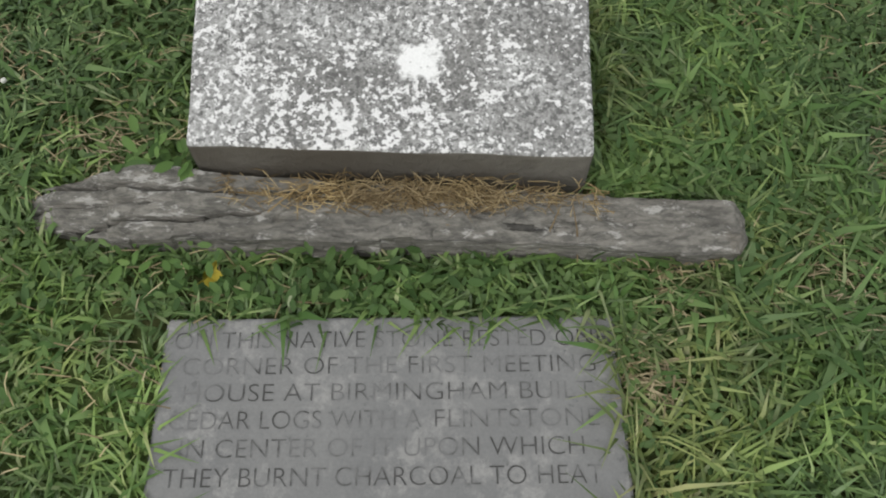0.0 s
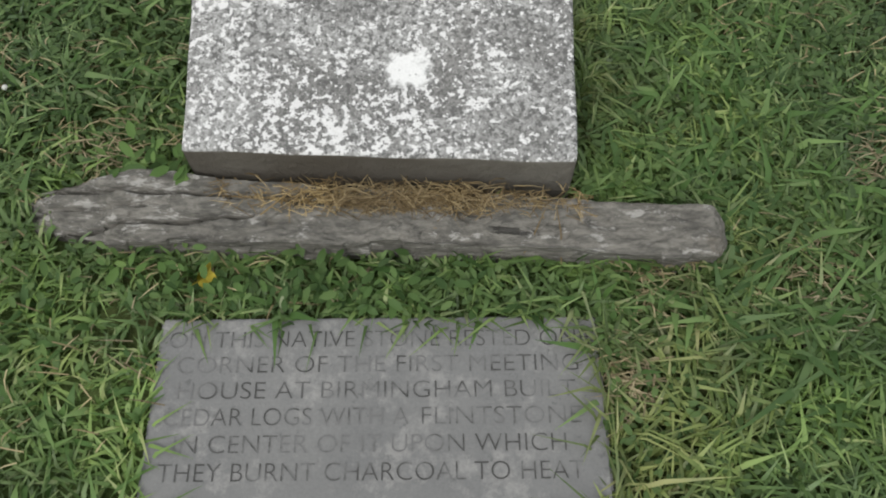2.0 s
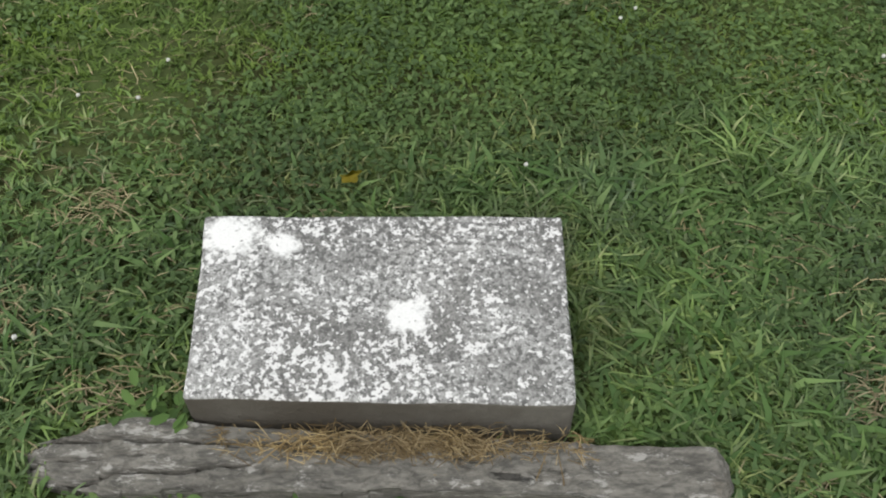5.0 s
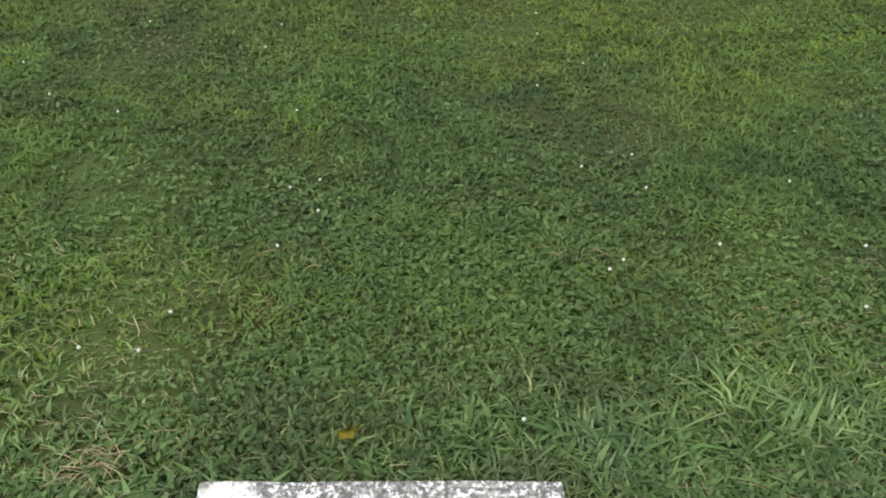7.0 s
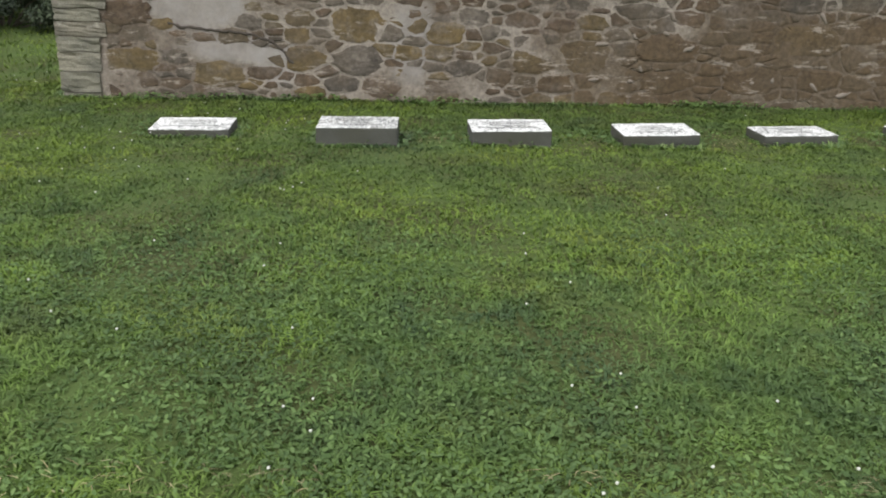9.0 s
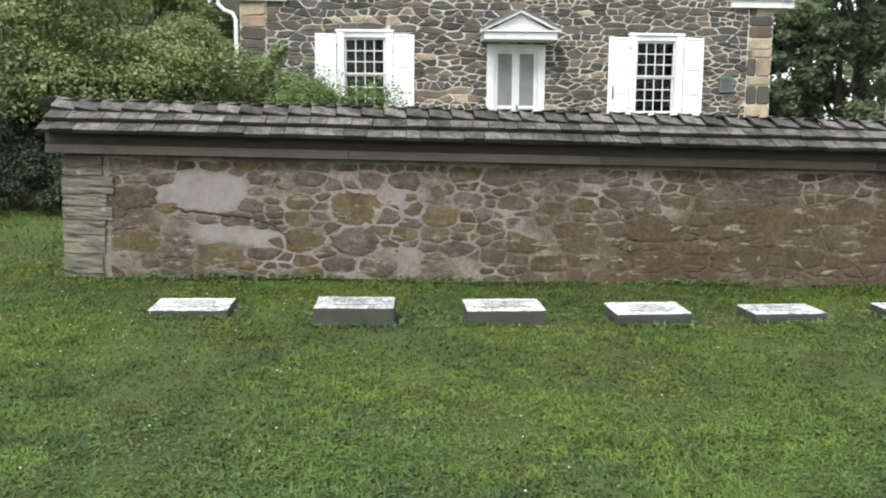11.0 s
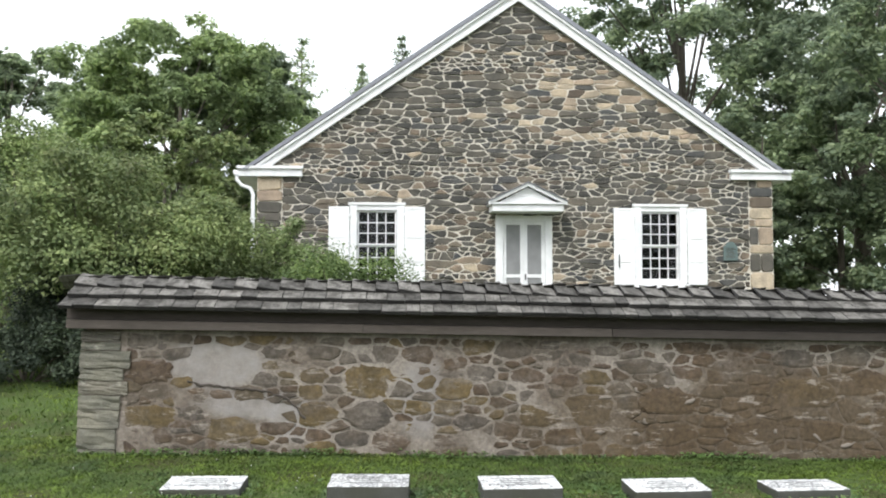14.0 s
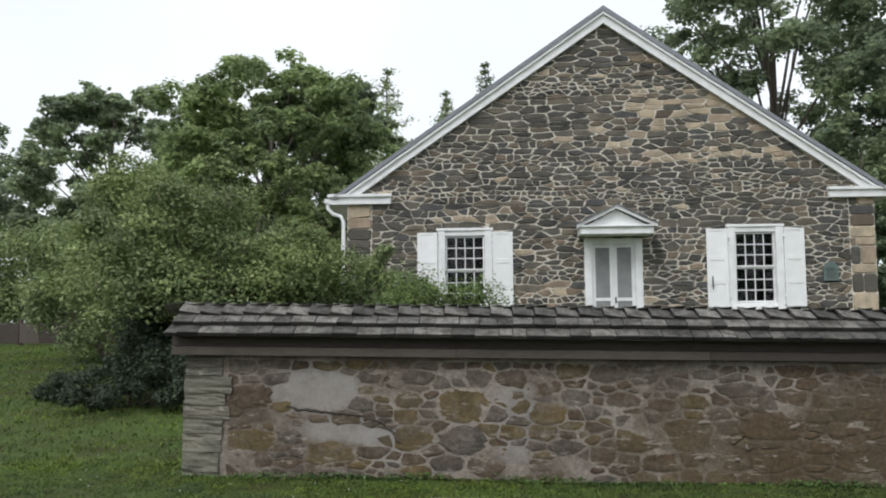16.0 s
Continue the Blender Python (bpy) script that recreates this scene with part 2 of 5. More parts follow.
def letter_material():
    """Cut capitals, half filled and worn level with the slab in places."""
    k = Nodes("cut_letters")
    cut = k.mix(k.noise(60.0, 4.0), (0.05, 0.049, 0.047), (0.085, 0.083, 0.08))
    worn = k.step(k.math("ADD", k.noise(16.0, 5.0, 0.65), k.math("MULTIPLY", k.noise(4.5, 3.0, w=4.0), 0.5)), 0.66, 0.84)
    return k.finish(k.mix(k.math("MULTIPLY", worn, 0.92), cut, (0.165, 0.164, 0.16)), 0.9)


def slab_material():
    """Grey slate, rubbed pale in streaks and blotches."""
    k = Nodes("worn_grey_slate")
    c = k.mix(k.noise(6.0, 6.0, 0.6), (0.125, 0.127, 0.127), (0.225, 0.224, 0.214))
    c = k.mix(k.math("MULTIPLY", k.step(k.noise(13.0, 8.0, 0.75, w=8.0), 0.5, 0.64), 0.65), c, (0.29, 0.285, 0.27))
    c = k.mix(k.math("MULTIPLY", k.step(k.noise(48.0, 6.0, 0.7, w=5.0), 0.6, 0.7), 0.5), c, (0.085, 0.085, 0.083))
    c = k.mix(1.0, c, k.mix(k.noise(220.0, 3.0), (0.84, 0.84, 0.84), (1.14, 1.14, 1.14)), "MULTIPLY")
    return k.finish(c, 0.85, k.noise(70.0, 6.0, 0.65), 0.5, 0.004)


def mortar_material(name, a, b, stain=None, pale=()):
    k = Nodes(name)
    c = k.mix(k.noise(9.0, 5.0), a, b)
    c = k.mix(1.0, c, k.mix(k.noise(70.0, 4.0), (0.72, 0.72, 0.72), (1.2, 1.2, 1.2)), "MULTIPLY")
    if stain:
        c = k.mix(k.step(k.noise(1.1, 5.0, 0.6, w=2.0), 0.44, 0.62), c, stain)
    if pale:
        c = smeared(k, c)
    for centre, radii in pale:
        c = k.mix(k.math("MULTIPLY", k.blob(centre, radii), k.math("ADD", 0.15, k.noise(7.0, 5.0, 0.65, w=5.0))), c, k.mix(k.noise(14.0, 5.0, w=3.0), (0.24, 0.22, 0.205), (0.36, 0.34, 0.325)))
    return k.finish(c, 0.92, k.noise(55.0, 6.0, 0.65), 0.55, 0.012)


def wood_material(name, a, b, streak=(3, 40, 40), rough=0.8, piece=True, stain=0.0):
    k = Nodes(name)
    g = k.noise(3.0, 6.0, 0.6, stretch=streak)
    c = k.mix(g, a, b)
    if piece:
        c = k.mix(1.0, c, k.mix(k.piece(), (0.52, 0.52, 0.52), (1.5, 1.5, 1.5)), "MULTIPLY")
    c = k.mix(1.0, c, k.mix(k.noise(5.0, 4.0), (0.8, 0.8, 0.8), (1.2, 1.2, 1.2)), "MULTIPLY")
    if stain:
        c = k.mix(1.0, c, k.mix(k.step(k.noise(stain, 6.0, 0.7, w=13.0), 0.34, 0.62), (0.42, 0.41, 0.39), (1.3, 1.3, 1.3)), "MULTIPLY")
    return k.finish(c, rough, g, 0.4, 0.004)


def paint_material(name, colour, rough=0.45, wear=0.06):
    k = Nodes(name)
    lo = tuple(v * (1 - 2.2 * wear) for v in colour)
    c = k.mix(k.step(k.noise(4.0, 5.0), 0.3, 0.7), colour, lo)
    c = k.mix(k.math("MULTIPLY", k.step(k.noise(28.0, 5.0), 0.6, 0.75), 0.5), c, tuple(v * (1 - 4 * wear) for v in colour))
    return k.finish(c, rough, k.noise(60.0, 3.0), 0.12, 0.002)


M_LAWN = lawn_material("lawn_blades")
M_LAWN_MID = lawn_material("mown_lawn_blades", (1.03, 1.0, 0.92), 0.7)
M_LAWN_FAR = lawn_material("fresh_lawn_blades", (0.98, 0.885, 0.75), 0.8)
M_CRAB = leaf_material("broad_grass_blades", (0.06, 0.125, 0.036), (0.105, 0.19, 0.062), (0.18, 0.275, 0.11), 5.0)
M_SOIL = soil_material()
M_CLOVER = leaf_material("clover_leaves", (0.058, 0.105, 0.035), (0.094, 0.16, 0.052), (0.14, 0.22, 0.08), 1.5)
M_WEED = leaf_material("broad_weed_leaves", (0.05, 0.1, 0.03), (0.085, 0.16, 0.045), (0.15, 0.24, 0.08), 3.0)
M_STRAW = leaf_material("dry_needles", (0.1, 0.068, 0.033), (0.215, 0.155, 0.078), (0.42, 0.335, 0.195), 4.0, through=0.15)
M_DRY = leaf_material("pale_dead_stalks", (0.15, 0.12, 0.07), (0.27, 0.225, 0.135), (0.46, 0.4, 0.26), 4.0, through=0.15)
M_MARBLE = marble_material("lichened_marble", (0.68, 0.676, 0.66), (0.35, 0.35, 0.34), (0.2, 0.198, 0.19), 0.622, 92.0, [((-0.036, 0.957, 0.18), (0.034, 0.03, 0.04)), ((-0.355, 1.11, 0.21), (0.05, 0.04, 0.05)), ((-0.26, 1.09, 0.21), (0.03, 0.025, 0.05))], ((0.13, 0.9, 0.17), (0.13, 0.12, 0.1)))
M_MARBLE_ROW = marble_material("pale_marble", (0.66, 0.66, 0.65), (0.44, 0.44, 0.435), (0.22, 0.22, 0.215), 0.5, 38.0)
# Marker sides: brown stain, with the shade of upright faces put in.
M_MARBLE_SIDE = mortar_material("stained_shaded_marble_side", (0.1, 0.094, 0.08), (0.175, 0.163, 0.138), (0.08, 0.07, 0.055))
M_WORN = mortar_material("worn_shallow_lettering", (0.2, 0.2, 0.195), (0.42, 0.42, 0.41))
# Row marker sides: stain and painted shade, darker still.
M_MARBLE_DARK = mortar_material("dark_stained_shaded_side", (0.05, 0.052, 0.045), (0.1, 0.1, 0.09), (0.062, 0.062, 0.048))
M_MARBLE_GREY = marble_material("grey_stained_marble", (0.6, 0.6, 0.59), (0.36, 0.36, 0.36), (0.22, 0.22, 0.22), 0.57, 45.0)
M_LEDGE = ledge_material()
M_PLAQUE = slab_material()
M_LETTER = letter_material()
M_FIELD = stone_material("dark_fieldstone", [(0.0, (0.062, 0.062, 0.058)), (0.3, (0.096, 0.092, 0.08)), (0.5, (0.132, 0.123, 0.104)), (0.65, (0.078, 0.082, 0.084)), (0.8, (0.17, 0.15, 0.118)), (0.9, (0.1, 0.083, 0.068)), (1.0, (0.29, 0.235, 0.175))])
M_TAN = stone_material("tan_sandstone", [(0.0, (0.36, 0.3, 0.225)), (0.5, (0.46, 0.395, 0.3)), (1.0, (0.33, 0.265, 0.205))])
M_JOINT = mortar_material("lime_mortar", (0.6, 0.55, 0.47), (0.74, 0.69, 0.6))
M_STONE_OCHRE = stone_material("ochre_wall_stone", [(0.0, (0.1, 0.077, 0.041)), (0.5, (0.122, 0.092, 0.046)), (1.0, (0.098, 0.08, 0.054))], 9.0, (1, 1, 1.4), (0.15, 0.125, 0.095), 0.5, 0.54, True)
M_STONE_GREY = stone_material("grey_wall_stone", [(0.0, (0.092, 0.08, 0.066)), (0.5, (0.108, 0.094, 0.078)), (1.0, (0.084, 0.074, 0.064))], 9.0, (1, 1, 1.4), (0.165, 0.142, 0.122), 0.5, 0.52, True)
M_STONE_BROWN = stone_material("brown_wall_stone", [(0.0, (0.08, 0.059, 0.042)), (0.5, (0.098, 0.073, 0.051)), (1.0, (0.09, 0.067, 0.05))], 9.0, (1, 1, 1.4), (0.15, 0.122, 0.1), 0.5, 0.54, True)
M_WALLMORTAR = mortar_material("patched_wall_mortar", (0.23, 0.2, 0.17), (0.36, 0.322, 0.282), (0.15, 0.123, 0.1), [((-2.2, 8.26, 0.95), (0.46, 0.4, 0.24)), ((-1.85, 8.28, 0.56), (0.5, 0.4, 0.12)), ((-1.5, 8.3, 0.43), (0.2, 0.4, 0.2)), ((-0.25, 8.37, 0.62), (0.24, 0.4, 0.34))])
M_LUMP = mortar_material("pale_mortar_lump", (0.16, 0.135, 0.11), (0.26, 0.225, 0.19))
M_CRACK = mortar_material("dark_split", (0.05, 0.042, 0.036), (0.09, 0.075, 0.062))
M_QUOIN = stone_material("layered_green_schist", [(0.0, (0.15, 0.15, 0.125)), (0.5, (0.185, 0.18, 0.15)), (1.0, (0.13, 0.12, 0.105))], 9.0, (0.5, 0.5, 6.0), (0.3, 0.29, 0.25), 0.9)
M_SHINGLE = wood_material("weathered_wood_shingle", (0.012, 0.011, 0.01), (0.2, 0.19, 0.172), (34, 2.2, 2.2), 0.85, stain=9.0)
# End grain, darkened further to paint the shadow line under each course.
M_SHADED_ENDGRAIN = wood_material("shaded_end_grain", (0.018, 0.017, 0.016), (0.05, 0.047, 0.045))
M_BEAM = wood_material("aged_brown_board", (0.024, 0.019, 0.016), (0.105, 0.088, 0.076), (2, 30, 40), 0.8)
M_WHITE = paint_material("white_paint", (0.84, 0.84, 0.84))
M_SHUTTER = paint_material("white_shutter_paint", (0.86, 0.86, 0.86), 0.4, 0.03)
M_DOOR = paint_material("grey_door_screen", (0.27, 0.27, 0.27), 0.6, 0.08)
M_SLATE = wood_material("grey_roof_slate", (0.12, 0.125, 0.14), (0.2, 0.205, 0.225), (6, 6, 20), 0.7)
M_PLATE = paint_material("green_bronze_plate", (0.14, 0.19, 0.18), 0.55, 0.1)
# Near-black stands in for the dimness of the unlit room.
M_UNLIT_ROOM = paint_material("unlit_room_black", (0.035, 0.034, 0.032), 0.9)
M_IRON = paint_material("black_iron", (0.03, 0.03, 0.03), 0.5)
M_BARK = wood_material("grey_brown_bark", (0.09, 0.075, 0.06), (0.17, 0.15, 0.125), (30, 30, 4), 0.95, False)
M_PALEBARK = wood_material("pale_smooth_bark", (0.3, 0.31, 0.27), (0.42, 0.43, 0.38), (8, 8, 14), 0.9, False)
M_MAPLE = leaf_material("maple_leaves", (0.165, 0.23, 0.12), (0.28, 0.365, 0.18), (0.42, 0.51, 0.27), 0.45, through=0.52)
# Distance haze is put into this leaf colour: paler and bluer.
M_OAK = leaf_material("hazed_tree_leaves", (0.165, 0.225, 0.155), (0.275, 0.345, 0.225), (0.4, 0.475, 0.315), 0.4, through=0.54)
M_SHRUB = leaf_material("shrub_leaves", (0.115, 0.17, 0.068), (0.22, 0.295, 0.12), (0.42, 0.49, 0.28), 0.9, through=0.4, hue=(0.1, 0.085, 0.04))
M_SHRUB_DARK = leaf_material("olive_shrub_leaves", (0.1, 0.15, 0.062), (0.195, 0.252, 0.105), (0.33, 0.39, 0.19), 0.9, through=0.35, hue=(0.12, 0.085, 0.045))
M_BUSH = leaf_material("low_bush_leaves", (0.085, 0.135, 0.05), (0.155, 0.225, 0.08), (0.25, 0.33, 0.13), 1.5, through=0.4)
M_JUNIPER = leaf_material("dark_evergreen_leaves", (0.022, 0.034, 0.022), (0.042, 0.06, 0.038), (0.085, 0.11, 0.07), 1.5)
M_YELLOW = leaf_material("yellow_leaf", (0.4, 0.34, 0.05), (0.45, 0.38, 0.06), (0.5, 0.42, 0.08), 5.0)
M_PETAL = paint_material("white_clover_petals", (0.6, 0.6, 0.55), 0.7)


def glass_material():
    k = Nodes("old_window_glass")
    k.bsdf.inputs["Transmission Weight"].default_value = 1.0
    k.bsdf.inputs["IOR"].default_value = 1.3
    return k.finish((0.6, 0.64, 0.64), 0.03, spec=0.2)


M_GLASS = glass_material()


# ---------- mesh helpers ----------
def mesh_of(name, bm, material):
    me = bpy.data.meshes.new(name)
    bm.normal_update()
    bm.to_mesh(me)
    bm.free()
    me.materials.append(material)
    return me


def part(name, bm, material, parent, label=""):
    """Links a bmesh as one mesh object under a thing or a part."""
    ob = new(name, bm if isinstance(bm, bpy.types.Mesh) else mesh_of(name, bm, material))
    ob.parent = parent
    return tagged(ob, label)


def empty(name, m=None, **tags):
    ob = new(name)
    ob.empty_display_size = 0.1
    if m is not None:
        ob.matrix_world = m
    return tagged(ob, **tags)


def box(bm, x0, x1, y0, y1, z0, z1, bevel=0.0, m=None):
    g = bmesh.ops.create_cube(bm, size=1.0)["verts"]
    t = Matrix.Translation(((x0 + x1) / 2, (y0 + y1) / 2, (z0 + z1) / 2)) @ Matrix.Diagonal((x1 - x0, y1 - y0, z1 - z0, 1))
    bmesh.ops.transform(bm, matrix=(m or Matrix()) @ t, verts=g)
    if bevel:
        es = list({e for v in g for e in v.link_edges})
        bmesh.ops.bevel(bm, geom=es, offset=bevel, segments=2, affect="EDGES", profile=0.6)
    return bm


def boxes(*rows, bevel=0.004):
    bm = bmesh.new()
    for r in rows:
        box(bm, *r, bevel=bevel)
    return bm


def prism(bm, poly, y0, y1):
    """A polygon of (x, z) from y0 to y1."""
    a = [bm.verts.new((x, y0, z)) for x, z in poly]
    b = [bm.verts.new((x, y1, z)) for x, z in poly]
    bm.faces.new(a)
    bm.faces.new(b[::-1])
    for i in range(len(a)):
        j = (i + 1) % len(a)
        bm.faces.new((a[j], a[i], b[i], b[j]))
    bmesh.ops.recalc_face_normals(bm, faces=bm.faces[:])
    return bm


def tube(bm, points, radii, sides=8):
    """A tapered tube through points."""
    rings = []
    for i, (p, r) in enumerate(zip(points, radii)):
        p = Vector(p)
        d = (Vector(points[min(i + 1, len(points) - 1)]) - Vector(points[max(i - 1, 0)])).normalized()
        a = d.orthogonal().normalized()
        b = d.cross(a)
        rings.append([bm.verts.new(p + r * (math.cos(k * math.tau / sides) * a + math.sin(k * math.tau / sides) * b)) for k in range(sides)])
    for q, w in zip(rings, rings[1:]):
        off = min(range(sides), key=lambda s: sum((q[k].co - w[(k + s) % sides].co).length for k in range(sides)))
        for k in range(sides):
            bm.faces.new((q[k], q[(k + 1) % sides], w[(k + 1 + off) % sides], w[(k + off) % sides]))
    bm.faces.new(rings[0][::-1])
    bm.faces.new(rings[-1])
    return bm


def smooth(ob, angle=40):
    for p in ob.data.polygons:
        p.use_smooth = True
    return ob


def quick_mesh(name, co, faces_n, idx, material):
    """A mesh from arrays: coordinates, corner counts of the faces, corner indices."""
    me = bpy.data.meshes.new(name)
    me.vertices.add(len(co))
    me.vertices.foreach_set("co", np.ascontiguousarray(co, np.float32).ravel())
    me.loops.add(len(idx))
    me.loops.foreach_set("vertex_index", np.ascontiguousarray(idx, np.int32))
    me.polygons.add(len(faces_n))
    start = np.concatenate([[0], np.cumsum(faces_n)[:-1]]).astype(np.int32)
    me.polygons.foreach_set("loop_start", start)
    me.polygons.foreach_set("loop_total", np.asarray(faces_n, np.int32))
    me.update(calc_edges=True)
    me.validate()
    me.materials.append(material)
    return me


def ease(v, a, b):
    t = np.clip((v - a) / (b - a), 0, 1)
    return t * t * (3 - 2 * t)


def ground_z(x, y):
    """The lawn: a slight fall to the right, then a bank up to the meeting house."""
    x, y = np.asarray(x, float), np.asarray(y, float)
    z = -0.0185 * np.clip(x, -9, 9) + 0.0068 * np.clip(y, -6, 40)
    z = z + 0.30 * ease(y, 9.0, 13.5) + 0.38 * ease(y, 12.0, 20.0)
    return z + 0.012 * np.sin(1.7 * x + 0.6) * np.sin(1.3 * y) + 0.05 * np.sin(0.21 * x) * ease(y, 12, 24)


WALL_AT = pose(-3.47, 8.194, 0.075, 0, 1.06, 3.18)     # the left front foot of the graveyard wall
HOUSE_AT = pose(1.56, 18.30, 0.0, 0, 0, 3.18)           # under the gable's peak

# ---------- ground ----------
def build_ground():
    def axis(a, b, near_a, near_b, fine, coarse):
        v = [near_a]
        while v[-1] < near_b:
            v.append(v[-1] + fine)
        step = coarse
        while v[-1] < b:
            v.append(v[-1] + step)
            step *= 1.3
        step, w = coarse, [near_a - coarse]
        while w[-1] > a:
            step *= 1.3
            w.append(w[-1] - step)
        return np.array(w[::-1] + v)

    xs, ys = axis(-900, 900, -6, 7, 0.12, 0.6), axis(-300, 1500, -1.5, 20, 0.12, 0.6)
    X, Y = np.meshgrid(xs, ys)
    Z = ground_z(X, Y)
    fine = (np.abs(X) < 7) & (Y < 9)
    Z = Z + np.where(fine, 0.006 * np.sin(9.1 * X + 2 * np.sin(5 * Y)) * np.sin(8.3 * Y + 1.0), 0)
    nx, ny = len(xs), len(ys)
    i = np.arange(nx * ny).reshape(ny, nx)
    q = np.stack([i[:-1, :-1], i[:-1, 1:], i[1:, 1:], i[1:, :-1]], -1).reshape(-1, 4)
    me = quick_mesh("ground", np.stack([X, Y, Z], -1).reshape(-1, 3), np.full(len(q), 4), q.ravel(), M_SOIL)
    ob = tagged(new("ground", me), "mown churchyard lawn over brown turf", "ground", kind="structure")
    return smooth(ob)


build_ground()


# ---------- rubble masonry ----------
def clip(poly, nx, nz, c):
    """What of a convex polygon lies where nx*x + nz*z <= c."""
    out = []
    for (x0, z0), (x1, z1) in zip(poly, poly[1:] + poly[:1]):
        a, b = nx * x0 + nz * z0 - c, nx * x1 + nz * z1 - c
        if a <= 0:
            out.append((x0, z0))
        if a * b < 0:
            t = a / (a - b)
            out.append((x0 + t * (x1 - x0), z0 + t * (z1 - z0)))
    return out


def rubble(rng, outline, reach, flat, courses=None, seeds=None):
    """Irregular stones packed into a convex outline: cells round centres laid in rough courses or given as seeds (x, z, width, height). flat: how much wider than high they are."""
    o = np.array(outline)
    lo, hi = o.min(0), o.max(0)
    turn = sum(x0 * z1 - x1 * z0 for (x0, z0), (x1, z1) in zip(outline, list(outline[1:]) + [outline[0]]))
    if turn < 0:
        outline = list(outline)[::-1]
    if courses:
        # bedded stones: rough courses, some of two thin stones one above the other
        h0, h1, w0, w1 = courses
        rows, z = [], lo[1]
        while z < hi[1]:
            h = rng.uniform(h0, h1)
            x = lo[0] - rng.uniform(0, w1)
            while x < hi[0]:
                w = min(w1, max(w0, h * rng.uniform(0.8, 3.0)))
                if rng.random() < 0.4 and h > 0.5 * (h0 + h1):
                    cut = rng.uniform(0.35, 0.65)
                    rows += [(x + w / 2, z + h * cut / 2), (x + w / 2 + rng.uniform(-0.1, 0.1) * w, z + h * (1 + cut) / 2)]
                else:
                    rows.append((x + w / 2 + rng.uniform(-0.06, 0.06) * w, z + h * (0.5 + rng.uniform(-0.3, 0.3))))
                x += w
            z += h
        # no course runs level for long
        P = np.array([(x, z + 0.16 * noise.noise(Vector((x * 0.55, z * 0.7, 3))) + 0.07 * noise.noise(Vector((x * 1.7, z * 1.5, 8)))) for x, z in rows]) * [1, flat]
        R = np.full(len(P), 0.2)
    if seeds:
        P = np.array([(x, z * flat) for x, z, w, h in seeds])
        R = np.array([0.25 * (w + h * flat) for x, z, w, h in seeds])
    made = []
    for i, p in enumerate(P):
        near = np.argsort(((P - p) ** 2).sum(1))[1:24]
        s = 4 * reach
        cell = [(p[0] - s, p[1] - s), (p[0] + s, p[1] - s), (p[0] + s, p[1] + s), (p[0] - s, p[1] + s)]
        for j in near:
            n = P[j] - p
            d2 = n @ n
            w = 0.5 + 0.5 * (R[i] ** 2 - R[j] ** 2) / d2
            cell = clip(cell, n[0], n[1], n @ (p + n * min(max(w, 0.25), 0.75)))
            if len(cell) < 3:
                break
        cell = [(x, z / flat) for x, z in cell]
        for (x0, z0), (x1, z1) in zip(outline, list(outline[1:]) + [outline[0]]):
            if len(cell) < 3:
                break
            nx, nz = z1 - z0, -(x1 - x0)
            ln = math.hypot(nx, nz)
            cell = clip(cell, nx / ln, nz / ln, (nx * x0 + nz * z0) / ln)
        if len(cell) >= 3:
            made.append((i, cell) if seeds else cell)
    return made


def keep_off(cell, rects):
    """Clips a cell off the openings, each x0, x1, z0, z1."""
    for x0, x1, z0, z1 in rects:
        if len(cell) < 3:
            return cell
        a = np.array(cell)
        if a[:, 0].max() <= x0 or a[:, 0].min() >= x1 or a[:, 1].max() <= z0 or a[:, 1].min() >= z1:
            continue
        cx, cz = a.mean(0)
        gaps = [(x0 - cx, (1, 0, x0)), (cx - x1, (-1, 0, -x1)), (z0 - cz, (0, 1, z0)), (cz - z1, (0, -1, -z1))]
        cell = clip(cell, *max(gaps)[1])
    return cell


def stone_shape(cell, rng, joint, proud, wobble=0.016, soft=0.02):
    """Corners and faces of one rounded stone with its face towards -y; None if the cell is a sliver."""
    a = np.array(cell)
    c = a.mean(0)
    if len(a) < 3 or np.ptp(a[:, 0]) < 3.2 * joint or np.ptp(a[:, 1]) < 3.0 * joint:
        return None
    d = a - c
    ln = np.linalg.norm(d, axis=1, keepdims=True)
    if (ln < 1.3 * joint).any():
        keep = (ln > 1.3 * joint)[:, 0]
        d, ln = d[keep], ln[keep]
        if len(d) < 3:
            return None
    d = d * (1 - joint / ln)
    nxt = np.roll(d, -1, 0)
    ring = np.stack([0.87 * d + 0.13 * nxt, 0.13 * d + 0.87 * nxt], 1).reshape(-1, 2)
    nx2 = np.roll(ring, -1, 0)
    ring = np.stack([ring, 0.5 * (ring + nx2)], 1).reshape(-1, 2)
    ring = ring * (1 + rng.uniform(-wobble, wobble, (len(ring), 1)) * 4)
    n = len(ring)
    inner = ring * (1 - np.minimum(soft / np.linalg.norm(ring, axis=1, keepdims=True), 0.4))
    tilt = rng.uniform(-0.06, 0.06, 2)
    co = [(c[0] + x, 0.02, c[1] + z) for x, z in ring]
    co += [(c[0] + x, -proud * 0.55, c[1] + z) for x, z in ring]
    co += [(c[0] + x, -proud * (1 + rng.uniform(-0.2, 0.2)) + (tilt[0] * x + tilt[1] * z) * min(1, proud * 30), c[1] + z) for x, z in inner]
    faces = []
    for k in range(n):
        m = (k + 1) % n
        faces += [(k, m, n + m, n + k), (n + k, n + m, 2 * n + m, 2 * n + k)]
    faces.append(tuple(range(2 * n, 3 * n)))
    return c, co, faces


